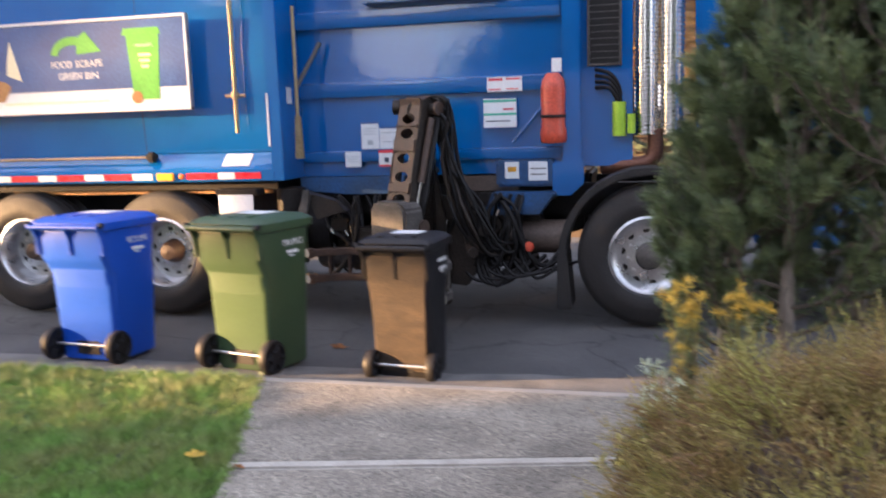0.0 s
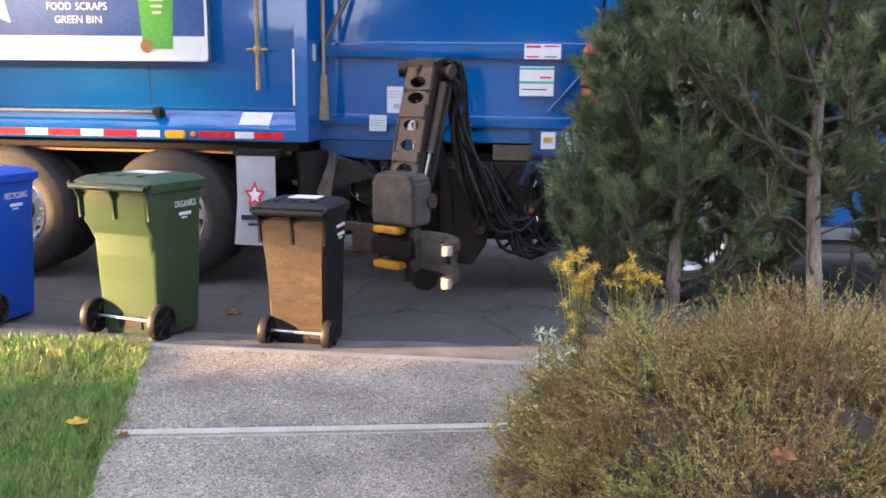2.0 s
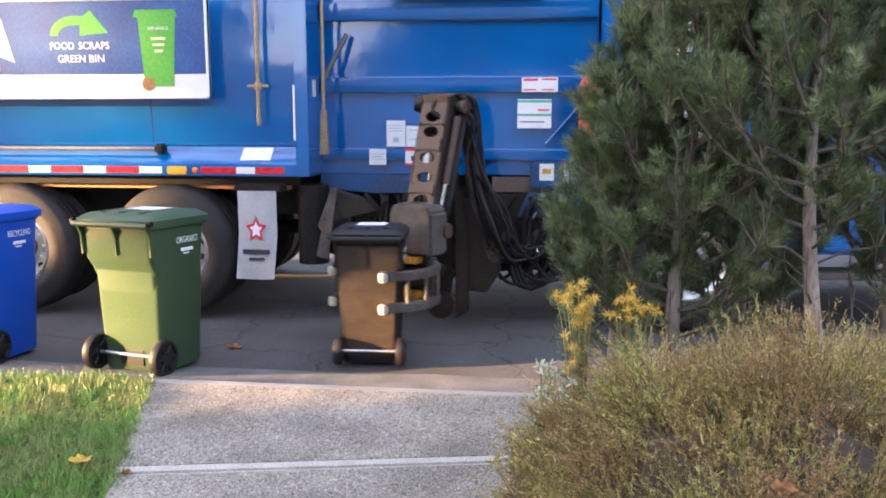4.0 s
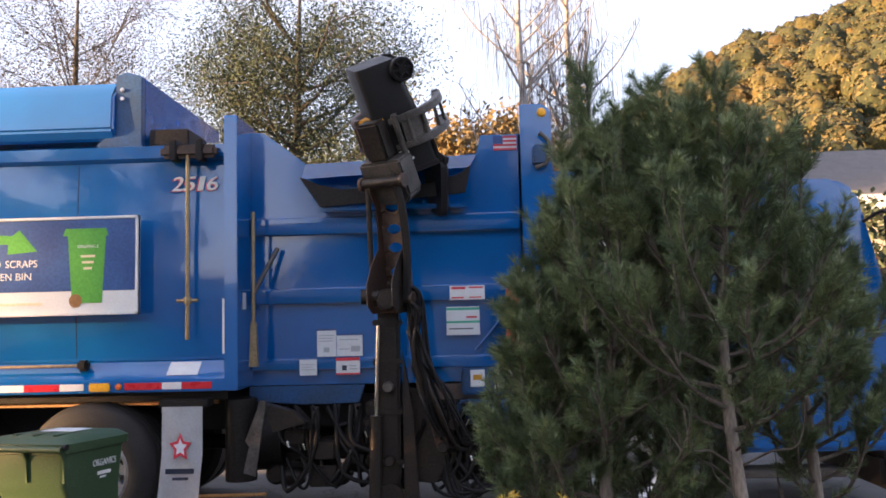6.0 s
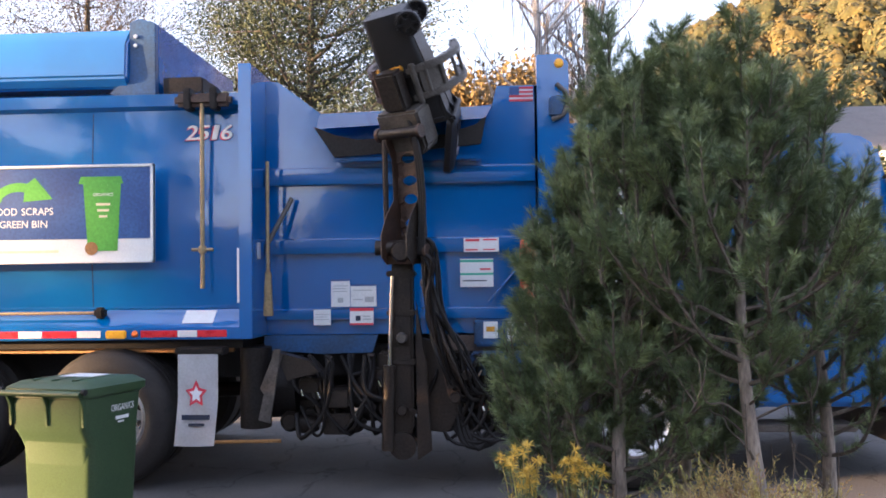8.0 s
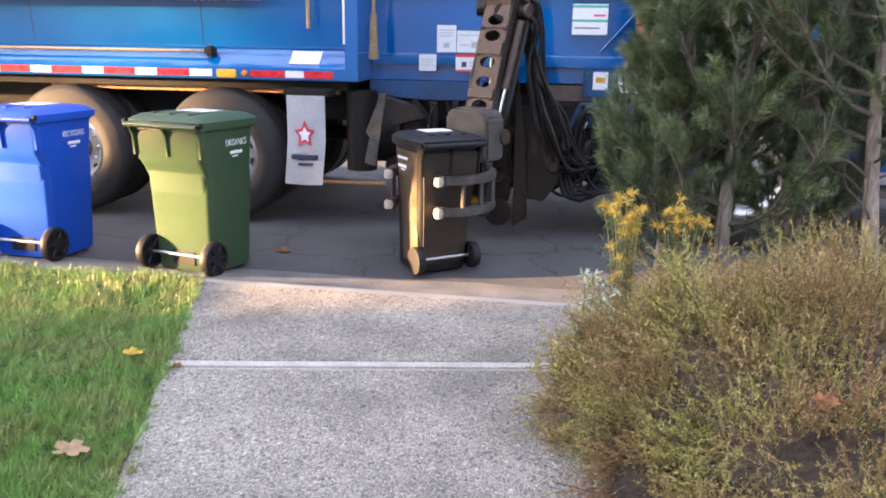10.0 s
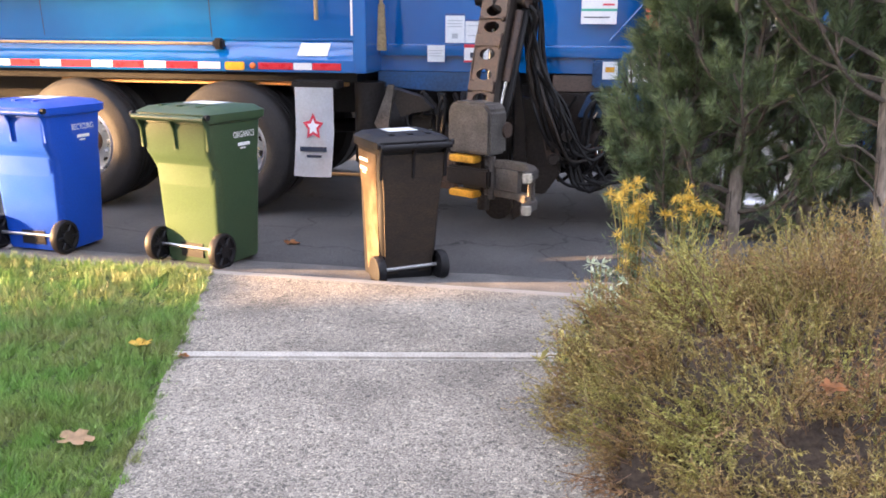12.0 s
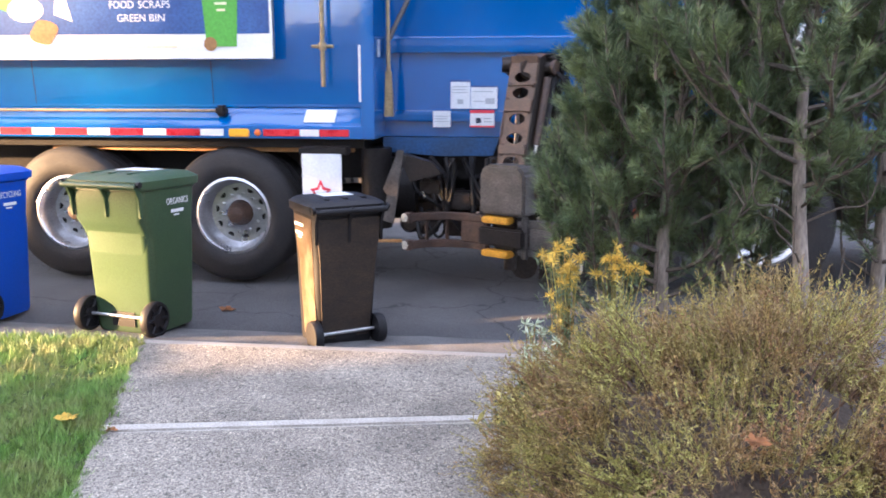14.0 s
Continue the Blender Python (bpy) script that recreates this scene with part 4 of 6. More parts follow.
    e = tp("fire_extinguisher_cover", loft([[(0.61 + r * math.cos(a), 7.13 + r * 0.8 * math.sin(a), z) for a in [k * math.pi / 8 for k in range(16)]] for r, z in ((0.095, 1.46), (0.11, 1.48), (0.11, 1.55), (0.098, 1.6), (0.1, 1.9), (0.09, 1.98), (0.05, 2.03))]), EXTRED, "red vinyl extinguisher cover")
    tp("buckle_strap", lathe([(0.102, -0.012), (0.106, 0), (0.102, 0.012)], (0.61, 7.13, 1.68), "z", 20), BLACK, parent=e)
    tp("tag", box(0.6, 7.14, 2.04, 0.68, 7.15, 2.15, 0), STICKER)
    tp("lime_canister", rod((1.14, 7.25, 1.5), (1.14, 7.25, 1.78), 0.055, n=18), LIME, "lime green canister")
    tp("lime_canister", rod((1.24, 7.25, 1.52), (1.24, 7.25, 1.68), 0.035, n=14), LIME)
    tp("valve_stack", box(1.08, 7.37, 1.42, 1.26, 7.5, 2.02, 0.05), GREASE)
    for k in range(7):
        tp("valve_fitting", rod((1.1 + 0.028 * (k % 4), 7.33, 1.5 + 0.075 * k), (1.1 + 0.028 * (k % 4), 7.38, 1.5 + 0.075 * k), 0.024, n=10), (CHROME, WORN, LIME)[k % 3])
    for k in range(4):
        tp("air_hose", tube([(0.95, 7.28, 2.05 - 0.05 * k), (1.08, 7.2, 2.0 - 0.04 * k), (1.15, 7.25, 1.85 - 0.05 * k), (1.1, 7.3, 1.7)], 0.016), HOSE)
    prof = [(0.09, 1.5)]
    z = 1.5
    while z < 2.95:
        prof += [(0.1, z + 0.004), (0.1, z + 0.022), (0.089, z + 0.026), (0.089, z + 0.034)]
        z += 0.036
    for x in (1.36, 1.565):
        tp("exhaust_shield", lathe(prof, (x, 7.35, 0), "z", 28), CHROME, "ribbed chrome exhaust heat shield")
    tp("exhaust_elbow", tube([(1.43, 7.35, 1.55), (1.43, 7.35, 1.35), (1.35, 7.35, 1.27), (1.15, 7.35, 1.25), (1.0, 7.4, 1.24)], 0.065, 12), COPPER, "heat-browned exhaust elbow")
    # front fender: a rubber arc and flap
    arc = [(1.39 + 0.72 * math.cos(a), 0.56 + 0.70 * math.sin(a)) for a in [math.pi * (1.0 - k / 16) for k in range(17)]]
    arc2 = [(1.39 + 0.66 * math.cos(a), 0.56 + 0.64 * math.sin(a)) for a in [math.pi * k / 16 for k in range(17)]]
    tp("front_fender", slab(arc + arc2, "y", 6.8, 7.25, 0.01), RUBBER, "black curved front mudguard")
    tp("fender_flap", slab([(0.66, 0.12), (0.78, 0.12), (0.74, 0.6), (0.66, 0.6)], "y", 6.8, 7.2, 0.01), RUBBER)


chassis()


def cab():
    y = 7.0
    prof = [(1.75, 1.25), (2.15, 1.2), (2.2, 0.6), (3.62, 0.6), (3.72, 1.0), (3.66, 1.7), (3.42, 2.72), (3.25, 2.82), (1.8, 2.85), (1.72, 2.7)]
    shell = tp("cab", slab(prof, "y", y, FAR - 0.1, 0.04), BLUE, "blue low-entry cab")
    door = tp("cab_door", slab([(2.3, 0.8), (3.3, 0.8), (3.45, 1.7), (3.25, 2.6), (2.3, 2.62)], "y", y - 0.012, y - 0.002, 0.003), BLUE, parent=shell)
    tp("side_window", slab([(2.4, 1.7), (3.36, 1.7), (3.18, 2.5), (2.4, 2.52)], "y", y - 0.018, y - 0.012), GLASS, "dark cab side window", shell)
    b = bmesh.new()
    f = [b.verts.new(p) for p in ((3.672, y + 0.12, 1.72), (3.672, FAR - 0.25, 1.72), (3.46, FAR - 0.25, 2.6), (3.46, y + 0.12, 2.6))]
    b.faces.new(f)
    bmesh.ops.solidify(b, geom=b.faces[:], thickness=0.01)
    tp("windscreen", b, GLASS, parent=shell)
    tp("bumper", box(3.45, y - 0.05, 0.3, 3.95, FAR, 0.58, 0.04), BLACK, "black steel bumper")
    tp("indicator", box(3.66, y + 0.02, 1.2, 3.72, y + 0.12, 1.34, 0.02), AMBER)
    tp("headlight", box(3.68, y + 0.1, 0.95, 3.74, y + 0.4, 1.15, 0.03), WHITE)
    m = tp("mirror", box(3.55, y - 0.3, 1.9, 3.62, y - 0.12, 2.5, 0.03), BLACK, "black cab mirror")
    tp("mirror_arm", tube([(3.45, y, 2.45), (3.55, y - 0.15, 2.52), (3.58, y - 0.2, 2.4)], 0.015), BLACK, parent=m)
    tp("step_plate", box(2.3, y, 0.4, 3.2, y + 0.3, 0.46, 0.01), WORN)


cab()


# ---- lifting arm ----
SWING = -29.0          # heading of the arm's swing plane
PIVOT = Vector((-0.42, 6.78, 1.9))
REACH = Vector((-0.53, -0.83, 0))
BOOM = 1.13


def lift_arm():
    mast = new("arm_mast")
    mast.parent = truck
    tagged(mast, "greasy dark steel arm mast with hydraulic ram")
    def mp(name, bm, mat, label=""):
        bmesh.ops.translate(bm, verts=bm.verts, vec=-PIVOT)
        return part(name, bm, mat, mast, label)
    mp("mast_column", slab([(-0.54, 0.34), (-0.41, 0.34), (-0.37, 0.5), (-0.37, 1.9), (-0.41, 2.0), (-0.5, 2.0), (-0.54, 1.9), (-0.57, 0.5)], "y", 6.86, 7.02, 0.02), GREASE, "greasy dark steel column")
    mp("mast_plate", slab([(-0.34, 0.22), (-0.22, 0.3), (-0.26, 1.0), (-0.34, 1.5)], "y", 6.8, 6.84, 0.006), GREASE)
    mp("hydraulic_ram", rod((-0.56, 6.82, 0.95), (-0.53, 6.82, 1.7), 0.018), CHROME, "polished hydraulic rod")
    mp("ram_barrel", rod((-0.58, 6.82, 0.3), (-0.56, 6.82, 0.98), 0.05), GREASE)
    mp("pivot_block", lathe([(0.001, -0.2), (0.07, -0.2), (0.09, -0.16), (0.09, 0.12), (0.07, 0.16), (0.001, 0.16)], (-0.44, 6.85, 1.9), "y", 20), GREASE)
    mp("pivot_pin", rod((-0.66, 6.8, 1.93), (-0.2, 6.8, 1.93), 0.06), GREASE)
    mp("foot_roller", lathe([(0.001, -0.08), (0.11, -0.08), (0.11, 0.08), (0.001, 0.08)], (-0.46, 6.9, 0.33), "y", 20), GREASE)
    rng = random.Random(6)
    for k in range(15):
        j = [rng.uniform(-0.07, 0.07) for _ in range(10)]
        far = rng.uniform(0.0, 0.3)
        mp("hydraulic_hose", tube([(-0.38 + j[0], 6.76 + j[8], 1.93 + j[1] * 0.7), (-0.24 + j[2], 6.72 + j[3], 1.9 + j[1]), (-0.2 + j[4] + far * 0.15, 6.74 + j[9], 1.45 + j[5] * 2), (-0.16 + j[6] + far * 0.7, 6.76 + j[8], 1.08 + j[7]), (-0.06 + far, 6.84, 0.78 + j[0]), (0.1 + far, 6.97, 0.7 + j[5] + far * 0.4)], rng.uniform(0.009, 0.015)), HOSE if k % 4 else GREASE)
    # carriage that slides out under the hopper, with links and a tilt ram
    mp("slide_carriage", slab([(-0.34, 0.45), (-0.1, 0.42), (0.02, 0.6), (0.0, 1.0), (-0.12, 1.15), (-0.34, 1.2)], "y", 6.9, 6.98, 0.012), GREASE, "greasy steel slide carriage")
    mp("tilt_link", slab([(-0.3, 1.62), (-0.22, 1.62), (0.02, 0.72), (-0.08, 0.7)], "y", 6.82, 6.87, 0.008), RUST, "rust-brown tilt link")
    mp("tilt_ram", rod((-0.2, 6.8, 1.5), (-0.06, 6.82, 0.8), 0.035), GREASE)
    mp("tilt_rod", rod((-0.26, 6.8, 1.78), (-0.2, 6.8, 1.5), 0.018), CHROME)
    for q in ((-0.26, 1.64), (-0.03, 0.72), (-0.46, 1.2), (-0.46, 0.62), (0.06, 0.9)):
        mp("link_pin", lathe([(0.001, -0.03), (0.035, -0.03), (0.045, -0.015), (0.045, 0.06)], (q[0], 6.81, q[1]), "y", 14), WORN if q[1] > 1 else GREASE)
    for z in (0.6, 1.0, 1.4, 1.72):
        mp("column_collar", box(-0.585, 6.845, z - 0.025, -0.35, 7.03, z + 0.025, 0.01), GREASE)

    boom = new("arm_boom")
    boom.parent = truck
    tagged(boom, "rust-brown boom with a row of round lightening holes")
    # face plate with oval holes, set on the outer side of the boom
    b = bmesh.new()
    holes = [-0.1, -0.22, -0.42, -0.57, -0.75, -0.92]
    hw, edges = 0.115, []
    def col(z):
        return (hw, -0.14)
    zs = sorted({0.06, -1.02, *[h + d for h in holes for d in (0.058, -0.058)]}, reverse=True)
    n = 20
    for h in holes:
        c0 = math.atan2(0.058, hw)
        turns = [q + (r - q) * k / 5 for q, r in ((-c0, c0), (c0, math.pi - c0), (math.pi - c0, math.pi + c0), (math.pi + c0, 2 * math.pi - c0)) for k in range(5)]
        ring = [b.verts.new((0.07 * math.cos(a), col(h)[1], h + 0.042 * math.sin(a))) for a in turns]
        sq = []
        for k in range(n):
            a = turns[k]
            c, s = math.cos(a), math.sin(a)
            q = min(hw / max(abs(c), 1e-6), 0.058 / max(abs(s), 1e-6))
            sq.append(b.verts.new((q * c, col(h)[1], h + q * s)))
        for k in range(n):
            b.faces.new((ring[k], ring[(k + 1) % n], sq[(k + 1) % n], sq[k]))
    prev = 0.06
    for h in holes + [None]:
        top, low = prev, (h + 0.058 if h is not None else -1.02)
        if top - low > 0.002:
            f = [b.verts.new(p) for p in ((-hw, col(top)[1], top), (hw, col(top)[1], top), (hw, col(low)[1], low), (-hw, col(low)[1], low))]
            b.faces.new(f)
        prev = h - 0.058 if h is not None else low
    bmesh.ops.remove_doubles(b, verts=b.verts, dist=0.002)
    bmesh.ops.recalc_face_normals(b, faces=b.faces)
    bmesh.ops.solidify(b, geom=b.faces[:], thickness=0.018)
    part("holed_plate", b, RUST, boom, "rust-brown plate with oval holes", False)
    side = [(-0.13, 0.05), (-0.05, 0.1), (0.09, 0.1), (0.16, 0.03), (0.15, -0.14), (0.06, -0.3), (-0.06, -0.42), (-0.07, -0.74), (0.0, -0.86), (0.02, -0.96), (-0.13, -1.02), (-0.15, -0.5)]
    for x in (-hw - 0.012, hw):
        part("boom_side", slab(side, "x", x, x + 0.012, 0.002), RUST if x < 0 else GREASE, boom)
    part("boom_cap", slab([(-0.13, 0.05), (-0.05, 0.105), (0.07, 0.095), (0.1, 0.03), (0.06, 0.05), (-0.04, 0.07)], "x", -hw - 0.012, hw + 0.012, 0.003), RUST, boom)
    for k in range(3):
        part("boom_hose", tube([(0.15 + 0.02 * k, 0.02, 0.0), (0.16 + 0.02 * k, -0.02, -0.4), (0.14 + 0.02 * k, -0.02, -0.8), (0.1, -0.02, -1.05)], 0.015), HOSE, boom)
    part("boom_ram", rod((-0.17, 0.0, -0.15), (-0.15, -0.02, -0.95), 0.022), GREASE, boom)
    part("boom_ram", rod((0.16, -0.04, -0.08), (0.15, -0.06, -0.6), 0.03), RUST, boom)
    part("ram_rod", rod((0.15, -0.06, -0.6), (0.13, -0.06, -0.95), 0.015), CHROME, boom)
    for z in (0.0, -0.95):
        part("boom_pin", rod((-0.2, -0.02, z), (0.2, -0.02, z), 0.045), GREASE, boom)
        for x in (-0.2, 0.2):
            part("pin_cap", lathe([(0.001, -0.015), (0.055, -0.015), (0.06, 0.0), (0.055, 0.015), (0.001, 0.015)], (x, -0.02, z), "x", 16), RUST, boom)

    grip = new("gripper")
    grip.parent = truck
    tagged(grip, "worn steel gripper head with yellow hinge clamps")
    g = slab([(-0.2, 0.32), (-0.14, 0.38), (0.14, 0.38), (0.2, 0.32), (0.2, 0.0), (-0.2, 0.0)], "y", -0.16, 0.06, 0.02)
    part("grip_housing", g, WORN, grip, "scuffed bare steel housing")
    part("grip_core", box(-0.1, -0.1, -0.32, 0.1, 0.05, 0.0, 0.02), GREASE, grip)
    for z in (-0.04, -0.3):
        part("yellow_clamp", box(-0.16, -0.19, z - 0.025, 0.08, -0.08, z + 0.025, 0.01), YELLOW, grip, "chipped yellow hinge clamp")
    part("palm_pad", box(-0.2, -0.17, -0.24, 0.2, -0.12, -0.1, 0.02), BLACK, grip)
    fingers = []
    for sx in (-1, 1):
        b = bmesh.new()
        mid = [(0, 0.02), (0.1, -0.06), (0.17, -0.18), (0.19, -0.34), (0.15, -0.5), (0.05, -0.62)]
        for z in (0.11, -0.11):
            out = [(sx * (x + 0.035), y - 0.01) for x, y in mid]
            inn = [(sx * (x - 0.035), y + 0.01) for x, y in mid[::-1]]
            slab(out + inn, "z", z - 0.03, z + 0.03, 0.008, b)
            rod((sx * 0.05, -0.63, z - 0.04), (sx * 0.05, -0.63, z + 0.04), 0.03, bm=b)
        for q in (0, 1, 2, 3):
            qx, qy = mid[q + 1]
            rod((sx * qx, qy, -0.1), (sx * qx, qy, 0.1), 0.016, n=8, bm=b)
        slab([(sx * x, y) for x, y in ((0.06, -0.02), (0.13, -0.1), (0.17, -0.22), (0.14, -0.22), (0.1, -0.12), (0.04, -0.03))], "z", -0.08, 0.08, 0, b)
        rod((sx * 0.02, 0, -0.16), (sx * 0.02, 0, 0.16), 0.025, bm=b)
        f = part("gripping_claw", b, RUST if sx < 0 else WORN, grip, "worn steel gripping fingers")
        for z in (0.11, -0.11):
            part("claw_tip", lathe([(0.001, -0.035), (0.03, -0.03), (0.036, 0.0), (0.03, 0.03), (0.001, 0.035)], (sx * 0.05, -0.65, z), "z", 12), PALETIP, f, "pale worn rubber tip")
        f.matrix_basis = pose(sx * 0.16, -0.1, -0.17)
        fingers.append(f)
    return mast, boom, grip, fingers


# ---- wheeled carts ----
def rrect(w, d, z, r, cy=0.0, n=4):
    pts = []
    for sx, sy, a0 in ((1, 1, 0), (-1, 1, 90), (-1, -1, 180), (1, -1, 270)):
        for k in range(n + 1):
            a = radians(a0 + 90 * k / n)
            pts.append((sx * (w / 2 - r) + r * math.cos(a), cy + sy * (d / 2 - r) + r * math.sin(a), z))
    return pts


def cart(name, m, mat, backmat, label, h, w, d, title, wheel_r=0.125, narrow=0.0):
    """A tapered two-wheeled cart: its hinge and wheels are on the -y side."""
    c = thing(name, m, label, "wheeled bin", "bins at the kerb")
    def ring(z, ww, dd, cy):
        return rrect(ww, dd, z, 0.05, cy)
    body = loft([ring(0.005, w * 0.8, d * 0.68, 0.035), ring(0.03, w * 0.82, d * 0.7, 0.035), ring(h * 0.6, w * 0.9, d * (0.76 + 0.07 * narrow), 0.025 - 0.03 * narrow), ring(h * 0.67, w * 0.92, d * (0.8 + 0.04 * narrow), -0.01 * narrow), ring(h * 0.72, w * 0.94, d * 0.86, -0.02 + 0.006 * narrow), ring(h * 0.9, w * 0.97, d * 0.9, -0.02), ring(h * 0.905, w * 1.0, d * 0.94, -0.02), ring(h * 0.945, w * 1.0, d * 0.94, -0.02), ring(h * 0.945, w * 0.94, d * 0.88, -0.02), ring(h * 0.3, w * 0.78, d * 0.6, 0.02)])
    part("body", body, mat, c)
    # dusty panels a little proud of the body, low sun mixed into their colour
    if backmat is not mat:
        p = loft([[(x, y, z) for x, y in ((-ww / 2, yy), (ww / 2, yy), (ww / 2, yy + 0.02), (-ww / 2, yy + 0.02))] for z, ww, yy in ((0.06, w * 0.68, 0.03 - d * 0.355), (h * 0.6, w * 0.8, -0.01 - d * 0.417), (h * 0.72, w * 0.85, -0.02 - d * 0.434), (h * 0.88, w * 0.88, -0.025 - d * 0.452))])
        part("back_panel", p, backmat, c, "dusty back panel with low sun tinted into its colour")
        # only the sunward flank gets this lighter, sunlit colour
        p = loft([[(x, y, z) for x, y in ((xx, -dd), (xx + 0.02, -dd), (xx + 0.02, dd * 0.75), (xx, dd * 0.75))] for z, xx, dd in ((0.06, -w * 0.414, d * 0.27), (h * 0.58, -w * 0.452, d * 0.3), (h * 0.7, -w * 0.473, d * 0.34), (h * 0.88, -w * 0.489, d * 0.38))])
        part("side_panel", p, BIN_FLANK_LIT, c, "dusty sunward flank, coloured lighter as if sunlit")
    # black block at the foot of the back, painting the recess's shade
    part("notch_shade", box(-w * 0.19, 0.026 - d * 0.352, 0.03, w * 0.19, 0.05 - d * 0.25, 0.17, 0.02), BIN_BLACK, c, "black block that stands for the shaded axle recess")
    zt = h * 0.945
    lid = new("lid")
    lid.parent = c
    lid.matrix_basis = pose(0, -d * 0.47 - 0.03, zt)
    off = d * 0.47 + 0.03
    def lr(z, ww, dd, cy):
        return [(x, y + off, z) for x, y, z in rrect(ww, dd, z, 0.06, cy)]
    lm = loft([lr(-0.03, w * 1.06, d * 1.0, -0.02), lr(0.02, w * 1.07, d * 1.01, -0.02), lr(0.035, w * 1.0, d * 0.94, -0.02), lr(h * 0.05, w * 0.9, d * 0.84, -0.01), lr(h * 0.06, w * 0.55, d * 0.55, 0.0)])
    part("lid_shell", lm, mat, lid)
    for k in (-1, 0, 1):
        part("lid_rib", box(k * w * 0.26 - 0.02, off - d * 0.4, h * 0.04, k * w * 0.26 + 0.02, off - d * 0.05, h * 0.062, 0.008), mat, lid)
    part("lid_sticker", box(-w * 0.2, off - 0.06, h * 0.06 + 0.001, w * 0.22, off + d * 0.2, h * 0.06 + 0.004, 0), STICKER, lid, "white printed sticker", False)
    # handle bar and its brackets
    part("handle_bar", rod((-w * 0.5, -d * 0.47 - 0.06, zt - 0.01), (w * 0.5, -d * 0.47 - 0.06, zt - 0.01), 0.02), mat, c)
    for k in (-0.46, 0.0, 0.46):
        b = slab([(-d * 0.47 - 0.075, zt + 0.01), (-d * 0.47 - 0.0, zt + 0.01), (-d * 0.45, zt - 0.06), (-d * 0.45, zt - 0.22), (-d * 0.47 - 0.01, zt - 0.22), (-d * 0.47 - 0.02, zt - 0.09)], "x", k * w - 0.01, k * w + 0.01, 0.003)
        part("handle_bracket", b, mat, c)
    for sx in (-1, 1):
        part("hinge_knob", rod((sx * w * 0.5, -d * 0.47 - 0.045, zt + 0.005), (sx * w * 0.54, -d * 0.47 - 0.045, zt + 0.005), 0.02, n=12), BIN_BLACK, c)
    axle_y = 0.02 - d * 0.37
    part("axle", rod((-w * 0.5, axle_y, wheel_r), (w * 0.5, axle_y, wheel_r), 0.012), ALLOY, c, "bare steel axle")
    for sx in (-1, 1):
        wl = part("wheel", lathe([(0.001, 0.028), (wheel_r * 0.35, 0.03), (wheel_r * 0.4, 0.012), (wheel_r * 0.75, 0.012), (wheel_r * 0.8, 0.03), (wheel_r * 0.95, 0.028), (wheel_r, 0.012), (wheel_r, -0.012), (wheel_r * 0.95, -0.028), (wheel_r * 0.8, -0.03), (0.001, -0.028)], (0, 0, 0), "x", 28), BIN_BLACK, c, "black plastic spoked wheel")
        wl.location = (sx * w * 0.46, axle_y, wheel_r)
        for k in range(6):
            a = k * math.pi / 3
            part("spoke", rod((0.02, 0, 0), (0.02, wheel_r * 0.8 * math.cos(a), wheel_r * 0.8 * math.sin(a)), 0.011, n=6), BIN_BLACK, wl)
    # print on the side
    sl = math.degrees(math.atan((0.97 - 0.94) * w / 2 / (h * 0.18)))
    def side(z):
        return w * (0.47 + 0.015 * (z - h * 0.72) / (h * 0.18)) + 0.003
    z = h * 0.82
    def put(name, me_z, ww, hh, yy):
        for sx in (1, -1):
            x = sx * side(me_z)
            part(name, box(x - 0.001, yy - ww / 2, me_z - hh / 2, x + 0.001, yy + ww / 2, me_z + hh / 2, 0), WHITE, c, "", False)
    if title:
        words("print_title", title, 0.062, Matrix.Translation((side(z), 0.06, z)) @ pose(0, 0, 0, 90, 0, 90), WHITE, c, 0.23)
    else:
        put("print_bar", z, 0.16, 0.02, 0.05)
    put("print_bar", h * 0.76, 0.13, 0.022, 0.06)
    put("print_bar", h * 0.735, 0.06, 0.01, 0.05)
    zz = h * 0.69
    part("print_bar", box(w * 0.455, 0.0, zz, w * 0.462, 0.16, zz + 0.012, 0), WHITE, c, "", False)
    part("print_bar", box(w * 0.455, 0.02, zz + 0.02, w * 0.462, 0.16, zz + 0.028, 0), WHITE, c, "", False)
    part("print_mark", slab([(-0.05, zz), (-0.015, zz), (-0.032, zz + 0.032)], "x", w * 0.455, w * 0.462), WHITE, c, "", False)
    return c, lid


LEAN = -1.0
blue_cart, _ = cart("recycling_cart", pose(-3.84, 5.64, -0.045, LEAN, 0, -5), BIN_BLUE, BIN_BLUE, "bright blue plastic wheeled recycling cart at the kerb", 1.1, 0.63, 0.66, "RECYCLING")
green_cart, _ = cart("organics_cart", pose(-2.5, 5.54, -0.045, LEAN, 0, -13), BIN_GREEN, BIN_GREEN, "dark green plastic wheeled organics cart at the kerb", 1.1, 0.6, 0.64, "ORGANICS")
black_cart, black_lid = cart("refuse_cart", pose(-1.34, 5.48, -0.05), BIN_BLACK, BIN_DUST_LIT, "black plastic wheeled refuse cart with dusty back tinted as sunlit", 0.98, 0.48, 0.48, "", 0.1, 1.0)
mast, boom, gripper, fingers = lift_arm()


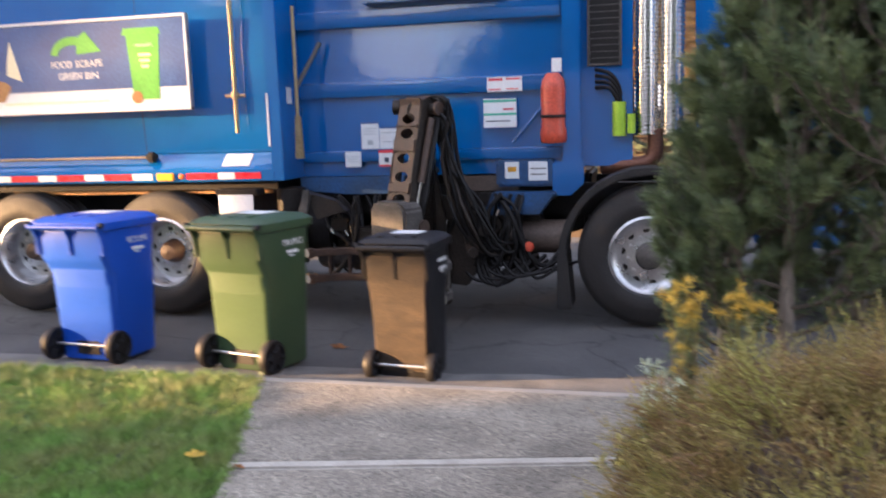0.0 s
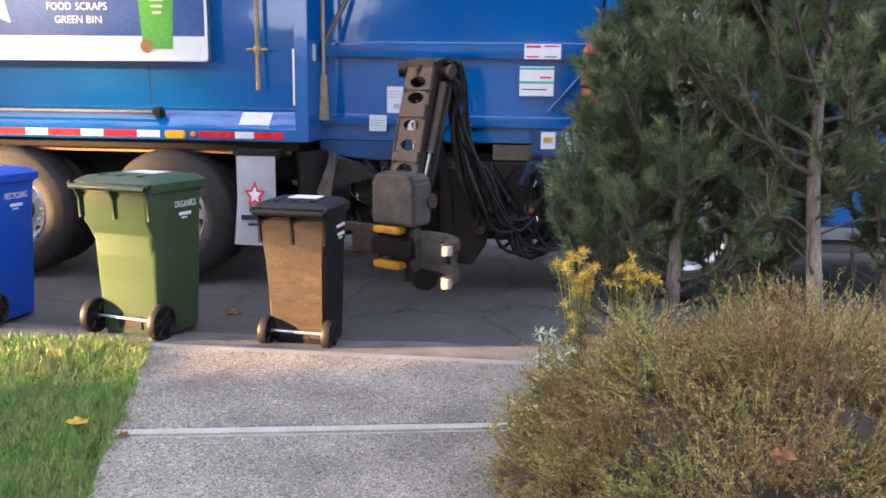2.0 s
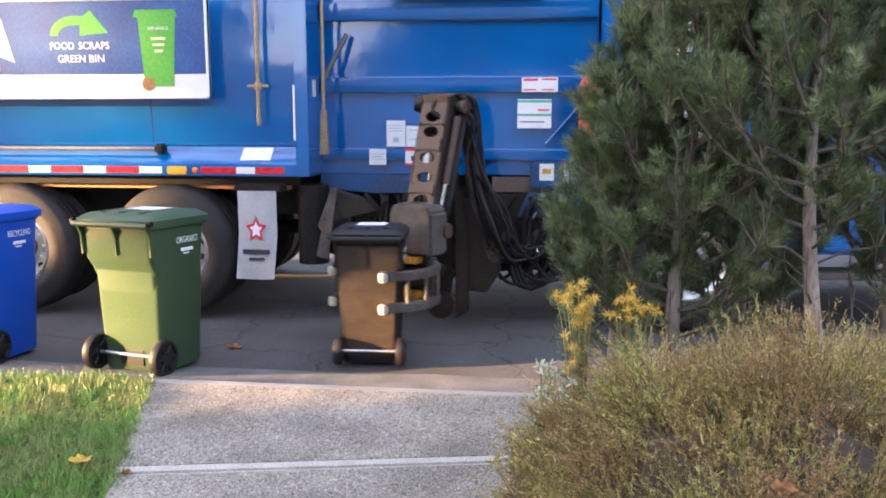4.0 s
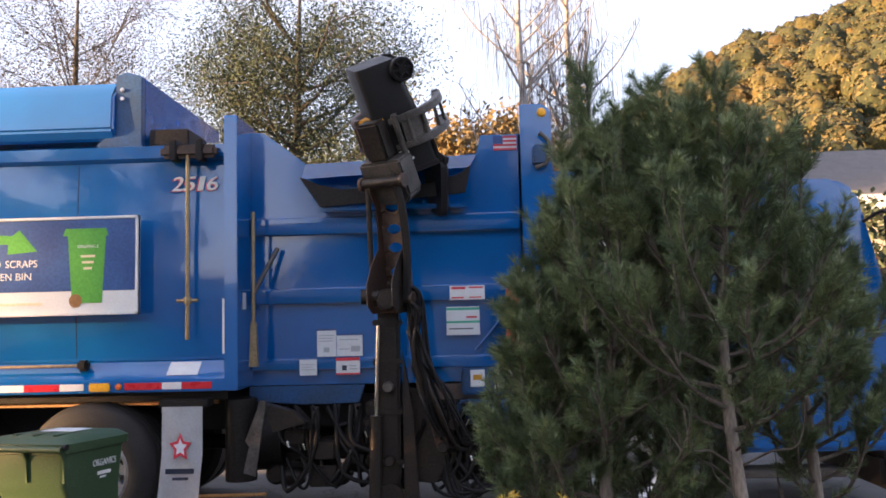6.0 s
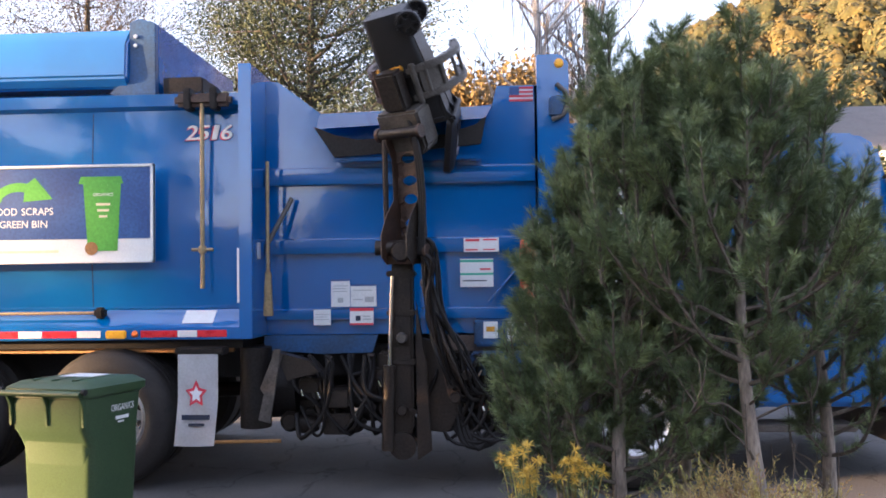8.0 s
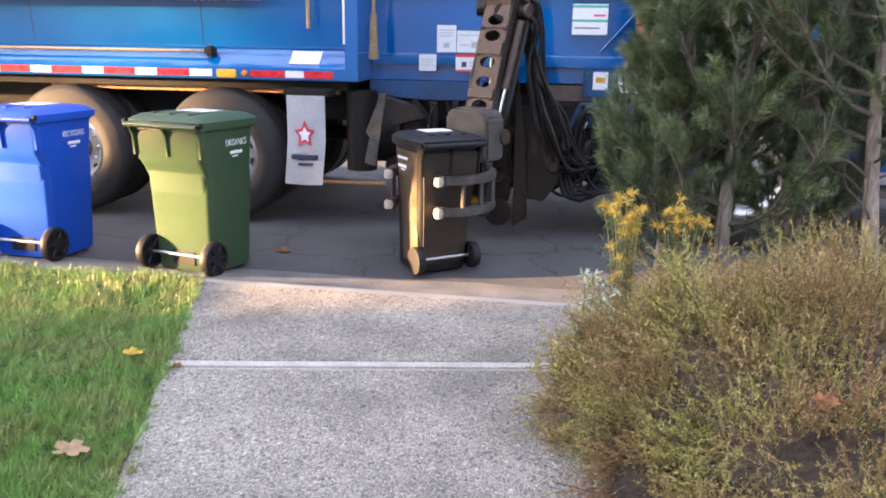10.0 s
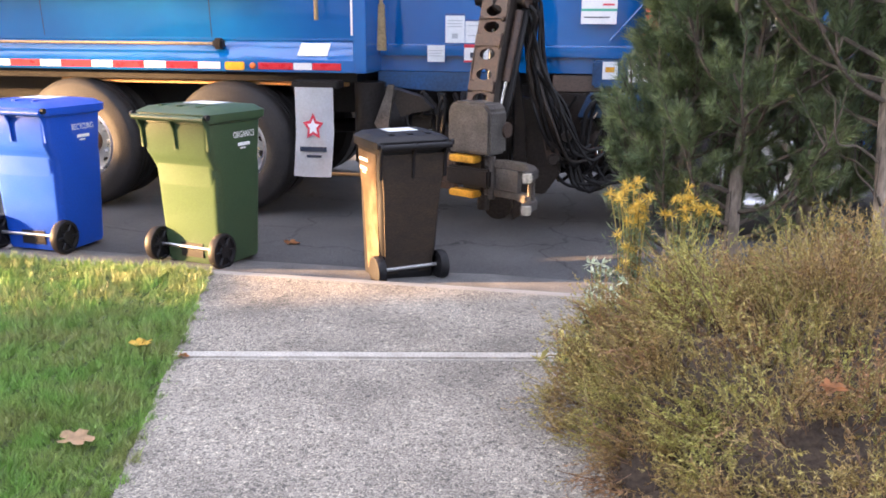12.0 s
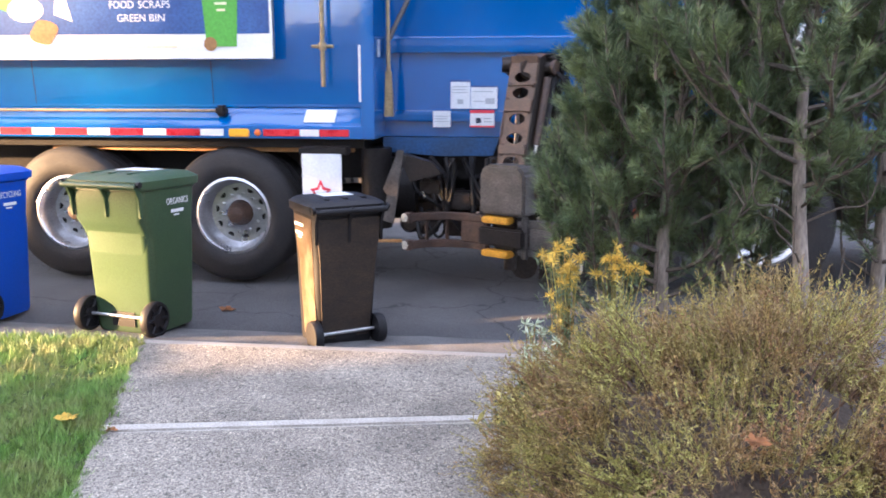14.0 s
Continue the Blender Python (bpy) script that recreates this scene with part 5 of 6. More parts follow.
# ---- planting ----
def pine(x, y, top, radius, seed, low, lean, leaders=()):
    rng = np.random.default_rng(seed)
    t = thing("pine_tree", pose(x, y, 0.05), "young dark green pine with pale grey trunk and upright shoots", "tree", "pines by the walkway")
    def axis(z):
        return np.array([lean[0] * z + 0.04 * math.sin(2.3 * z + seed), lean[1] * z + 0.03 * math.cos(2.1 * z + seed), z])
    pts = [axis(z) for z in np.linspace(-0.1, top - 0.25, 9)]
    trunk = part("trunk", tube(pts, 0.04, 10, None, list(np.linspace(0.048, 0.008, 9))), BARK, t, "pale grey-brown knotty trunk")
    ends, dirs = [], []
    limbs = bmesh.new()
    z = max(0.35, low - 0.6)
    a = rng.uniform(0, 6)
    while z < top - 0.5:
        for k in range(rng.integers(2, 4)):
            a += 2.4 + rng.uniform(-0.4, 0.4)
            f = (z - low) / (top - 0.2 - low)
            r = radius * (1 - max(f, 0) ** 1.8) * rng.uniform(0.6, 1.1) * min(1, 0.82 + 1.2 * max(f, 0))
            rise = 0.25 + 0.5 * rng.random()
            if f < 0:
                if rng.random() < 0.5:
                    continue
                r *= rng.uniform(0.25, 0.7)
                rise = rng.uniform(-0.15, 0.45)
            p0 = axis(z)
            p1 = p0 + np.array([math.cos(a) * r * 0.5, math.sin(a) * r * 0.5, 0.12 * r + 0.05])
            p2 = p0 + np.array([math.cos(a) * r * 0.9, math.sin(a) * r * 0.9, rise * r + 0.1])
            p3 = p2 + np.array([math.cos(a) * r * 0.12, math.sin(a) * r * 0.12, 0.16 + 0.12 * rng.random()])
            thin = 1.0 if f >= 0 else 0.6
            p1 = p1 + rng.normal(size=3) * 0.035 * r
            tube([p0, p1, p2, p3], 0.01, 5, limbs, [0.012 * thin, 0.009 * thin, 0.006 * thin, 0.003])
            if f < -0.02:
                continue
            line = [p0 + (p1 - p0) * s for s in (0.55, 0.8)] + [p1 + (p2 - p1) * s for s in np.linspace(0, 1, 5)] + [p2 + (p3 - p2) * s for s in np.linspace(0.2, 1, 5)]
            ways = [p1 - p0] * 2 + [p2 - p1] * 5 + [p3 - p2] * 5
            for q, w in zip(line, ways):
                ends.append(q)
                dirs.append(w / np.linalg.norm(w))
            for j in range(6):
                s = rng.uniform(0.15, 1)
                q0 = p1 + (p2 - p1) * s
                w = np.array([math.cos(a + rng.uniform(-1.4, 1.4)), math.sin(a + rng.uniform(-1.4, 1.4)), rng.uniform(0.6, 2.0)])
                w /= np.linalg.norm(w)
                ln = rng.uniform(0.14, 0.3)
                tube([q0, q0 + w * ln * 0.5, q0 + w * ln + np.array([0, 0, 0.03])], 0.005, 4, limbs, [0.007, 0.005, 0.003])
                for s2 in np.linspace(0.5, 1.05, 6):
                    ends.append(q0 + w * ln * s2)
                    dirs.append(w)
        z += rng.uniform(0.06, 0.11)
    # upright leaders: given ones, then chance ones round the crown
    stand = [(lx - x, 0.0, lz - 0.05) for lx, lz in leaders]
    for k in range(9):
        a2 = rng.uniform(0, 6.28)
        off = radius * rng.uniform(0.2, 0.8)
        stand.append((math.cos(a2) * off, math.sin(a2) * off, top - 0.8 * off / radius * rng.uniform(0.6, 1.1)))
    for k, (ox, oy, high) in enumerate(stand):
        base = np.array([ox * 0.8 + axis(high)[0] * 0.2, oy, high - 0.75])
        tip = np.array([ox, oy, high - 0.05])
        tube([base, (base + tip) / 2, tip], 0.006, 5, limbs, [0.012, 0.009, 0.005])
        way = (tip - base) / np.linalg.norm(tip - base)
        for s in np.linspace(0.0, 1, 22):
            ends.append(base + (tip - base) * s)
            dirs.append(way)
        for lift in np.linspace(0.1, 0.85, 7 if k < len(leaders) else 2):
            for j in range(3):
                a2 = rng.uniform(0, 6.28)
                w = np.array([math.cos(a2), math.sin(a2), 1.6])
                w /= np.linalg.norm(w)
                for s in np.linspace(0.04, 0.17, 6):
                    ends.append(base + (tip - base) * lift + w * s)
                    dirs.append(w)
    part("branchwork", limbs, LIMB, t, "thin grey-brown limbs")
    ends, dirs = np.array(ends), np.array(dirs)
    per = 32
    c = np.repeat(ends, per, 0) + rng.normal(size=(len(ends) * per, 3)) * 0.004
    n = len(c)
    # needles stand off the shoot all round, like a bottle brush
    along = np.repeat(dirs, per, 0)
    out = rng.normal(size=(n, 3))
    out -= along * np.sum(out * along, axis=1, keepdims=True)
    out /= np.linalg.norm(out, axis=1, keepdims=True)
    d = along * rng.uniform(0.55, 1.3, (n, 1)) + out * 0.8 + rng.normal(size=(n, 3)) * 0.12
    d /= np.linalg.norm(d, axis=1, keepdims=True)
    s = np.cross(d, rng.normal(size=(n, 3)))
    s /= np.linalg.norm(s, axis=1, keepdims=True)
    ln = 0.07 * rng.uniform(0.7, 1.15, (n, 1))
    v = np.stack([c - s * 0.0019, c + s * 0.0019, c + d * ln], 1).reshape(-1, 3)
    f = np.arange(3 * n).reshape(-1, 3)
    ob = new("crown", cloud("crown", v, f, NEEDLE))
    ob.parent = t
    tagged(ob, "dense dark green needle tufts")
    return t


pine(0.92, 4.35, 2.85, 0.6, 3, 0.5, (0.02, 0.0), ((0.88, 3.07), (1.08, 2.86), (1.2, 3.0)))
pine(1.49, 4.0, 2.75, 0.68, 8, 1.05, (-0.02, 0.02), ((1.44, 2.94), (1.62, 2.72), (1.3, 2.78)))
pine(0.66, 4.5, 2.1, 0.38, 23, 0.35, (0.0, 0.0), ((0.62, 2.3),))
pine(1.95, 4.5, 2.3, 0.48, 13, 0.7, (0.0, 0.0), ((1.95, 2.6),))
pine(1.35, 4.8, 2.7, 0.48, 17, 0.4, (0.0, 0.0), ((1.45, 3.02), (1.75, 2.84)))


def shrub():
    rng = np.random.default_rng(21)
    t = thing("heather_shrub", pose(1.08, 3.02, 0.04), "wide olive-brown heathery shrub spilling over the walkway", "shrub")
    # clumps of sprays over a lumpy mound, with dark gaps between them
    m = 600
    u = rng.normal(size=(m, 3))
    u[:, 2] = np.abs(u[:, 2])
    u /= np.linalg.norm(u, axis=1, keepdims=True)
    rad = np.array([0.95, 0.96, 0.79])
    lump = 1 + 0.10 * np.sin(7 * u[:, 0] + 3 * u[:, 1]) + 0.08 * np.sin(11 * u[:, 1] - 4 * u[:, 2]) + 0.06 * np.sin(13 * u[:, 2] + 5 * u[:, 0])
    heart = u * rad * lump[:, None] * rng.uniform(0.72, 0.95, (m, 1))
    bend = u * np.array([0.8, 0.8, 0.8]) + np.array([0, 0, 0.3]) + rng.normal(size=(m, 3)) * 0.35
    n = 10500
    pick = rng.integers(0, m, n)
    way = bend[pick] + rng.normal(size=(n, 3)) * 0.42
    way /= np.linalg.norm(way, axis=1, keepdims=True)
    ln = rng.uniform(0.09, 0.2, (n, 1))
    foot = heart[pick] + rng.normal(size=(n, 3)) * 0.035
    tip = foot + way * ln
    low = tip[:, 2] < 0.0
    foot[low, 2] += 0.12
    tip[low, 2] += 0.12
    s = np.cross(way, rng.normal(size=(n, 3)))
    s /= np.linalg.norm(s, axis=1, keepdims=True)
    v = np.stack([foot - s * 0.002, foot + s * 0.002, tip], 1).reshape(-1, 3)
    ob = new("twig_mass", cloud("twig_mass", v, np.arange(3 * n).reshape(-1, 3), TWIG))
    ob.parent = t
    per = 30
    k = np.tile(np.linspace(0.2, 1.02, per), n)[:, None]
    c = np.repeat(foot, per, 0) + np.repeat(tip - foot, per, 0) * k
    along = np.repeat(way, per, 0)
    out = rng.normal(size=(n * per, 3))
    v, f = leaves(c, along * 0.9 + 0.45 * out, 0.017, 0.0038, rng, 0.12)
    ob = new("foliage", cloud("foliage", v, f, HEATH))
    ob.parent = t
    # a few bare sprigs stand clear of the mound
    wisps = bmesh.new()
    for i in range(90):
        q = heart[rng.integers(0, m)]
        w = q / np.linalg.norm(q) + rng.normal(size=3) * 0.4
        tube([q * 0.8, q * 0.95 + w * 0.05, q + w * rng.uniform(0.1, 0.2)], 0.003, 4, wisps, [0.004, 0.003, 0.0015])
    tagged(part("sprig_mass", wisps, TWIG, t), kind="stuff")
    stems = bmesh.new()
    for i in range(60):
        a, b = rng.uniform(0, 6.28), rng.uniform(0.2, 1.3)
        e = np.array([math.cos(a) * math.cos(b) * 0.75, math.sin(a) * math.cos(b) * 0.75, math.sin(b) * 0.65])
        tube([np.zeros(3), e * 0.5 + np.array([0, 0, 0.06]), e], 0.006, 4, stems, [0.012, 0.008, 0.003])
    part("stem_mass", stems, TWIG, t)
    # dark core: its brown stands in for shade in the gaps
    part("shade_mass", bump_mound(0.76, 0.76, 0.56), SOIL, t, "dark core that stands for shade between the sprays")


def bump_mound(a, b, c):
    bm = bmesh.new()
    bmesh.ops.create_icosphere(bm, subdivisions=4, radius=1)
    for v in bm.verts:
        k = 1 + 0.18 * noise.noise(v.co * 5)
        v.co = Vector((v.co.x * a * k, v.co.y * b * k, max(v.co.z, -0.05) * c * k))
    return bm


shrub()


def tuft_plant(x, y, z, count, spread, mat, seed, size=0.035, broad=0.11, each=70):
    rng = np.random.default_rng(seed)
    t = thing("tufted_plant", pose(x, y, 0.06), "warm yellow feathery pine shoots at the shrub edge" if mat is YELLOW_FOLIAGE else "low plant with pale cream feathery tufts", "plant", "blossoms along the walkway")
    heads = rng.normal(size=(count, 3)) * np.array(spread) + np.array([0, 0, z])
    heads[:, 2] = np.maximum(heads[:, 2], 0.03)
    st = bmesh.new()
    for h in heads:
        tube([(h[0] * 0.4, h[1] * 0.4, 0), tuple(h * 0.6 + np.array([0, 0, 0.05])), tuple(h)], 0.003, 4, st)
    part("stem_mass", st, HEATH, t)
    k = rng.uniform(0.15, 0.97, (count * 60, 1))
    base = np.repeat(heads, 60, 0) * k + rng.normal(size=(count * 60, 3)) * np.array([0.025, 0.025, 0.02])
    v, f = leaves(base, rng.normal(size=base.shape) + np.array([0, 0, 0.9]), 0.04, 0.005, rng, 0.3)
    ob = new("leaf_mass", cloud("leaf_mass", v, f, NEEDLE))
    ob.parent = t
    tagged(ob, kind="stuff")
    c = np.repeat(heads, each, 0)
    d = rng.normal(size=c.shape) + np.array([0, -0.3, 0.4])
    v, f = leaves(c, d / np.linalg.norm(d, axis=1, keepdims=True), size * 1.3, size * broad, rng, 0.5)
    ob = new("tuft_mass", cloud("tuft_mass", v, f, mat))
    ob.parent = t
    tagged(ob, kind="stuff")


tuft_plant(0.19, 3.7, 0.12, 30, (0.06, 0.06, 0.06), PALEYELLOW, 1, 0.045, 0.55, 6)
# yellow tufts stand for the pines' yellow shoots, added as separate plants
tuft_plant(0.42, 3.92, 0.72, 26, (0.05, 0.04, 0.06), YELLOW_FOLIAGE, 2, 0.028, 0.16, 40)
tuft_plant(0.64, 3.9, 0.76, 14, (0.035, 0.03, 0.045), YELLOW_FOLIAGE, 3, 0.028, 0.16, 40)
tuft_plant(0.26, 3.85, 0.36, 22, (0.05, 0.06, 0.08), PALE, 4, 0.03, 0.3, 20)
tuft_plant(0.4, 3.85, 0.54, 6, (0.03, 0.05, 0.06), YELLOW_FOLIAGE, 5, 0.025, 0.16, 30)


def lawn():
    bm = bmesh.new()
    pts = [(-30, 4.79), (edge_left(4.79), 4.79), (edge_left(-4), -4), (-30, -4)]
    b = slab(pts, "z", -0.05, 0.072)
    solo("lawn", b, TURF, "short green lawn", "lawn", "structure")
    bm.free()
    rng = np.random.default_rng(5)
    n = 150000
    y = rng.uniform(1.9, 4.86, n)
    x = edge_left(y) + 0.03 - 3.0 * rng.random(n) ** 1.05 * (0.4 + 0.6 * (y / 4.86))
    x += 0.02 * np.sin(y * 40) + 0.012 * np.sin(y * 97)
    # tufts: blades drawn together and leaning one way, tuft by tuft
    gx, gy = np.floor(x / 0.055), np.floor(y / 0.055)
    h1 = np.modf(np.abs(np.sin(gx * 12.9898 + gy * 78.233) * 43758.5453))[0]
    h2 = np.modf(np.abs(np.sin(gx * 39.346 + gy * 11.135) * 24634.6345))[0]
    swell = 0.5 + 0.5 * np.sin(5 * x + 2 * np.sin(3 * y)) * np.sin(4.3 * y + 1.5 * np.sin(4 * x))
    x += (np.clip((gx + 0.5) * 0.055 + (h1 - 0.5) * 0.04 - x, -0.03, 0.03)) * 0.5
    c = np.stack([x, y, np.full(n, 0.068)], 1)
    d = rng.normal(size=(n, 3)) * 0.42 + np.stack([1.1 * (h1 - 0.5), 1.1 * (h2 - 0.5), np.ones(n)], 1)
    d /= np.linalg.norm(d, axis=1, keepdims=True)
    s = np.cross(d, rng.normal(size=(n, 3)))
    s /= np.linalg.norm(s, axis=1, keepdims=True)
    h = (0.026 + 0.034 * swell + 0.02 * h2)[:, None] * rng.uniform(0.5, 1.25, (n, 1))
    v = np.stack([c - s * 0.0026, c + s * 0.0026, c + d * h + rng.normal(size=(n, 3)) * 0.007], 1).reshape(-1, 3)
    g = new("grass", cloud("grass", v, np.arange(3 * n).reshape(-1, 3), BLADE))
    tagged(g, "short patchy green grass with dry tips", "grass", "", "stuff")


lawn()


def fallen_leaf(x, y, z, size, turn, mat, seed):
    rng = random.Random(seed)
    b = bmesh.new()
    c = b.verts.new((0, 0, 0.01))
    ring = []
    for k in range(20):
        a = k * 2 * math.pi / 20
        r = size * (0.55 + 0.45 * abs(math.cos(2.5 * a)) ** 1.5) * rng.uniform(0.85, 1.1)
        ring.append(b.verts.new((r * math.cos(a), r * math.sin(a) * 0.8, 0.012 * rng.random() + 0.4 * size * abs(math.sin(a)) * 0.4)))
    for k in range(20):
        b.faces.new((c, ring[k], ring[(k + 1) % 20]))
    bmesh.ops.solidify(b, geom=b.faces[:], thickness=0.0015)
    o = solo("fallen_leaf", b, mat, "curled dry fallen leaf on the ground", "leaf", "", "fallen leaves")
    o.matrix_basis = pose(x, y, z, 8, 5, turn)


fallen_leaf(-1.59, 2.6, 0.115, 0.075, 20, TANLEAF, 1)
fallen_leaf(-1.87, 3.53, 0.11, 0.06, 70, YELLOW_FOLIAGE, 2)
fallen_leaf(-1.62, 3.47, 0.092, 0.03, 10, DRYLEAF, 3)
fallen_leaf(-2.1, 6.1, -0.065, 0.07, 40, DRYLEAF, 4)
fallen_leaf(0.9, 2.35, 0.66, 0.05, 40, DRYLEAF, 5)
fallen_leaf(1.15, 2.1, 0.42, 0.05, 100, DRYLEAF, 6)


# ---- far side of the street ----
def broadleaf(name, x, y, top, low, radius, seed, leafmat, barkmat, count, label, size=0.11, gap=0.9):
    rng = np.random.default_rng(seed)
    t = thing(name, pose(x, y, 0.0), label, "tree")
    b = bmesh.new()
    tube([(0, 0, -0.2), (0.1, 0, top * 0.3), (0.0, 0.1, top * 0.6), (0.1, 0, top * 0.95)], 0.1, 8, b, [0.2, 0.16, 0.1, 0.03])
    tips = []
    for k in range(34):
        a = rng.uniform(0, 6.28)
        z0 = low + (top - low) * rng.uniform(-0.1, 0.7)
        f = (z0 - low) / (top - low)
        r = radius * rng.uniform(0.5, 1.0) * math.sqrt(max(0.15, 1 - (f - 0.25) ** 2 * 1.6))
        p0 = np.array([0.05, 0.05, z0])
        p2 = p0 + np.array([math.cos(a) * r, math.sin(a) * r, rng.uniform(0.3, 1.0) * r * 0.8])
        p1 = (p0 + p2) / 2 + np.array([0, 0, -0.1 * r])
        tube([p0, p1, p2], 0.03, 5, b, [0.06 * gap, 0.04 * gap, 0.012 * gap])
        for s in np.linspace(0.35, 1, 6):
            tips.append(p0 + (p2 - p0) * s)
        for j in range(9 if gap < 0.8 else 3):
            e = p2 + rng.normal(size=3) * 0.25 * radius
            tube([p1 + (p2 - p1) * rng.random(), (p2 + e) / 2, e], 0.01, 4, b, [0.02 * gap, 0.014 * gap, 0.006 * gap])
            tips += [e, (e + p2) / 2]
    part("trunk", b, barkmat, t)
    tips = np.array(tips)
    if count:
        c = tips[rng.integers(0, len(tips), count)] + rng.normal(size=(count, 3)) * radius * 0.13
        v, f = leaves(c, rng.normal(size=(count, 3)), size, size * 0.6, rng, 0.5)
        ob = new("crown", cloud("crown", v, f, leafmat))
        ob.parent = t
    return t


broadleaf("street_tree", -3.7, 18.5, 9.6, 4.6, 2.6, 31, LEAF, FARBARK, 95000, "leafy grey-green street tree behind the truck", 0.062)
broadleaf("street_tree", -9.6, 20, 10.5, 4.5, 3.0, 32, LEAF_Y, FARBARK, 42000, "thinning yellowish street tree behind the truck", 0.05, 0.4)


broadleaf("autumn_tree", -0.9, 38, 11.2, 3.5, 3.0, 35, GOLDLEAF, FARBARK, 16000, "round golden-brown autumn tree beyond the street", 0.3)
broadleaf("autumn_tree", 2.6, 40, 12.5, 4.0, 3.6, 36, GOLDLEAF, FARBARK, 16000, "round golden-brown autumn tree beyond the street", 0.3)


def birch(x, y, top, seed):
    rng = np.random.default_rng(seed)
    t = thing("birch_tree", pose(x, y, 0), "bare pale-barked tree with drooping twigs", "tree", "bare birches")
    b = bmesh.new()
    tube([(0, 0, -0.2), (0.15, 0, top * 0.4), (0.0, 0, top * 0.75), (0.2, 0, top)], 0.1, 8, b, [0.16, 0.12, 0.07, 0.015])
    tw = bmesh.new()
    for k in range(26):
        a = rng.uniform(0, 6.28)
        z0 = top * rng.uniform(0.3, 0.85)
        r = rng.uniform(0.8, 2.2)
        p0 = np.array([0.08, 0, z0])
        p2 = p0 + np.array([math.cos(a) * r, math.sin(a) * r, 1.2 * r])
        tube([p0, (p0 + p2) / 2 + np.array([math.cos(a), math.sin(a), 0]) * 0.15 * r, p2], 0.02, 5, b, [0.036, 0.024, 0.008])
        for j in range(16):
            s = rng.uniform(0.3, 1)
            q = p0 + (p2 - p0) * s
            e = q + np.array([rng.normal() * 0.3, rng.normal() * 0.3, -rng.uniform(0.6, 1.8)])
            tube([q, q + np.array([(e - q)[0] * 0.7, (e - q)[1] * 0.7, 0.1]), e], 0.005, 3, tw, [0.008, 0.006, 0.004])
    part("trunk", b, PALEBARK, t)
    part("twig_mass", tw, FARBARK, t)


birch(1.5, 21, 12.5, 41)
birch(2.9, 22.5, 13.0, 42)


def hill():
    rng = np.random.default_rng(9)
    bm = bmesh.new()
    def height(x, y):
        f = min(1, max(0, (y - 90) / 220))
        u = x / max(y, 1)
        ridge = float(np.interp(u, (-0.42, -0.2, 0.165, 0.245, 0.33, 0.55, 0.8), (0, 36, 64, 82, 98, 116, 126)))
        return 2.0 + f ** 0.85 * ridge + 5.0 * noise.noise(Vector((x * 0.015, y * 0.015, 0)))
    xs, ys = np.linspace(-200, 340, 50), np.linspace(90, 330, 22)
    g = [[bm.verts.new((x, y, height(x, y))) for x in xs] for y in ys]
    for i in range(len(ys) - 1):
        for j in range(len(xs) - 1):
            bm.faces.new((g[i][j], g[i][j + 1], g[i + 1][j + 1], g[i + 1][j]))
    solo("hill", bm, HILLSIDE, "wooded hillside in warm evening light", "hill", "structure")
    ball = bmesh.new()
    bmesh.ops.create_icosphere(ball, subdivisions=3, radius=1)
    ball.verts.ensure_lookup_table()
    unit = np.array([v.co[:] for v in ball.verts])
    tri = np.array([[v.index for v in q.verts] for q in ball.faces])
    ball.free()
    vs, fs, tufts, faces_out = [], [], [], []
    for k in range(1150):
        y = rng.uniform(100, 325)
        x = rng.uniform(0.06, 0.75) * y
        r = rng.uniform(1.7, 3.6) * (0.7 + y / 450)
        ph = rng.uniform(0, 6.28, 8)
        lump = np.ones(len(unit))
        for j in range(8):
            w = rng.normal(size=3) * (3 + 1.7 * j)
            lump += (0.15 / (1 + 0.55 * j)) * np.sin(unit @ w + ph[j])
        lump += rng.normal(size=len(unit)) * 0.045
        p = unit * (lump * r)[:, None] * np.array([1, 1, rng.uniform(0.95, 1.4)])
        vs.append(p + np.array([x, y, height(x, y) + r * 0.45]))
        fs.append(tri + k * len(unit))
        q = rng.integers(0, len(unit), 380)
        tufts.append(vs[-1][q] + unit[q] * rng.uniform(-0.1, 0.6, (380, 1)))
        faces_out.append(unit[q])
    v, f = np.concatenate(vs), np.concatenate(fs)
    o = new("hill_woods", cloud("hill_woods", v, f, HILLTREE))
    o.data.polygons.foreach_set("use_smooth", [True] * len(o.data.polygons))
    tagged(o, "dense golden-green autumn woods on the hillside", "woods", "", "stuff")
    c, d = np.concatenate(tufts), np.concatenate(faces_out)
    t1 = np.cross(d + 0.5 * rng.normal(size=d.shape), rng.normal(size=d.shape))
    t1 /= np.linalg.norm(t1, axis=1, keepdims=True)
    t2 = np.cross(d, t1)
    q = rng.uniform(0.25, 0.58, (len(c), 1))
    v = np.stack([c - t1 * q, c + t1 * q, c + t2 * q * 1.5], 1).reshape(-1, 3)
    o = new("hill_leaves", cloud("hill_leaves", v, np.arange(len(v)).reshape(-1, 3), FARLEAF))
    tagged(o, "loose sunlit leaf clusters over the hillside woods", "leaves", "", "stuff")


hill()


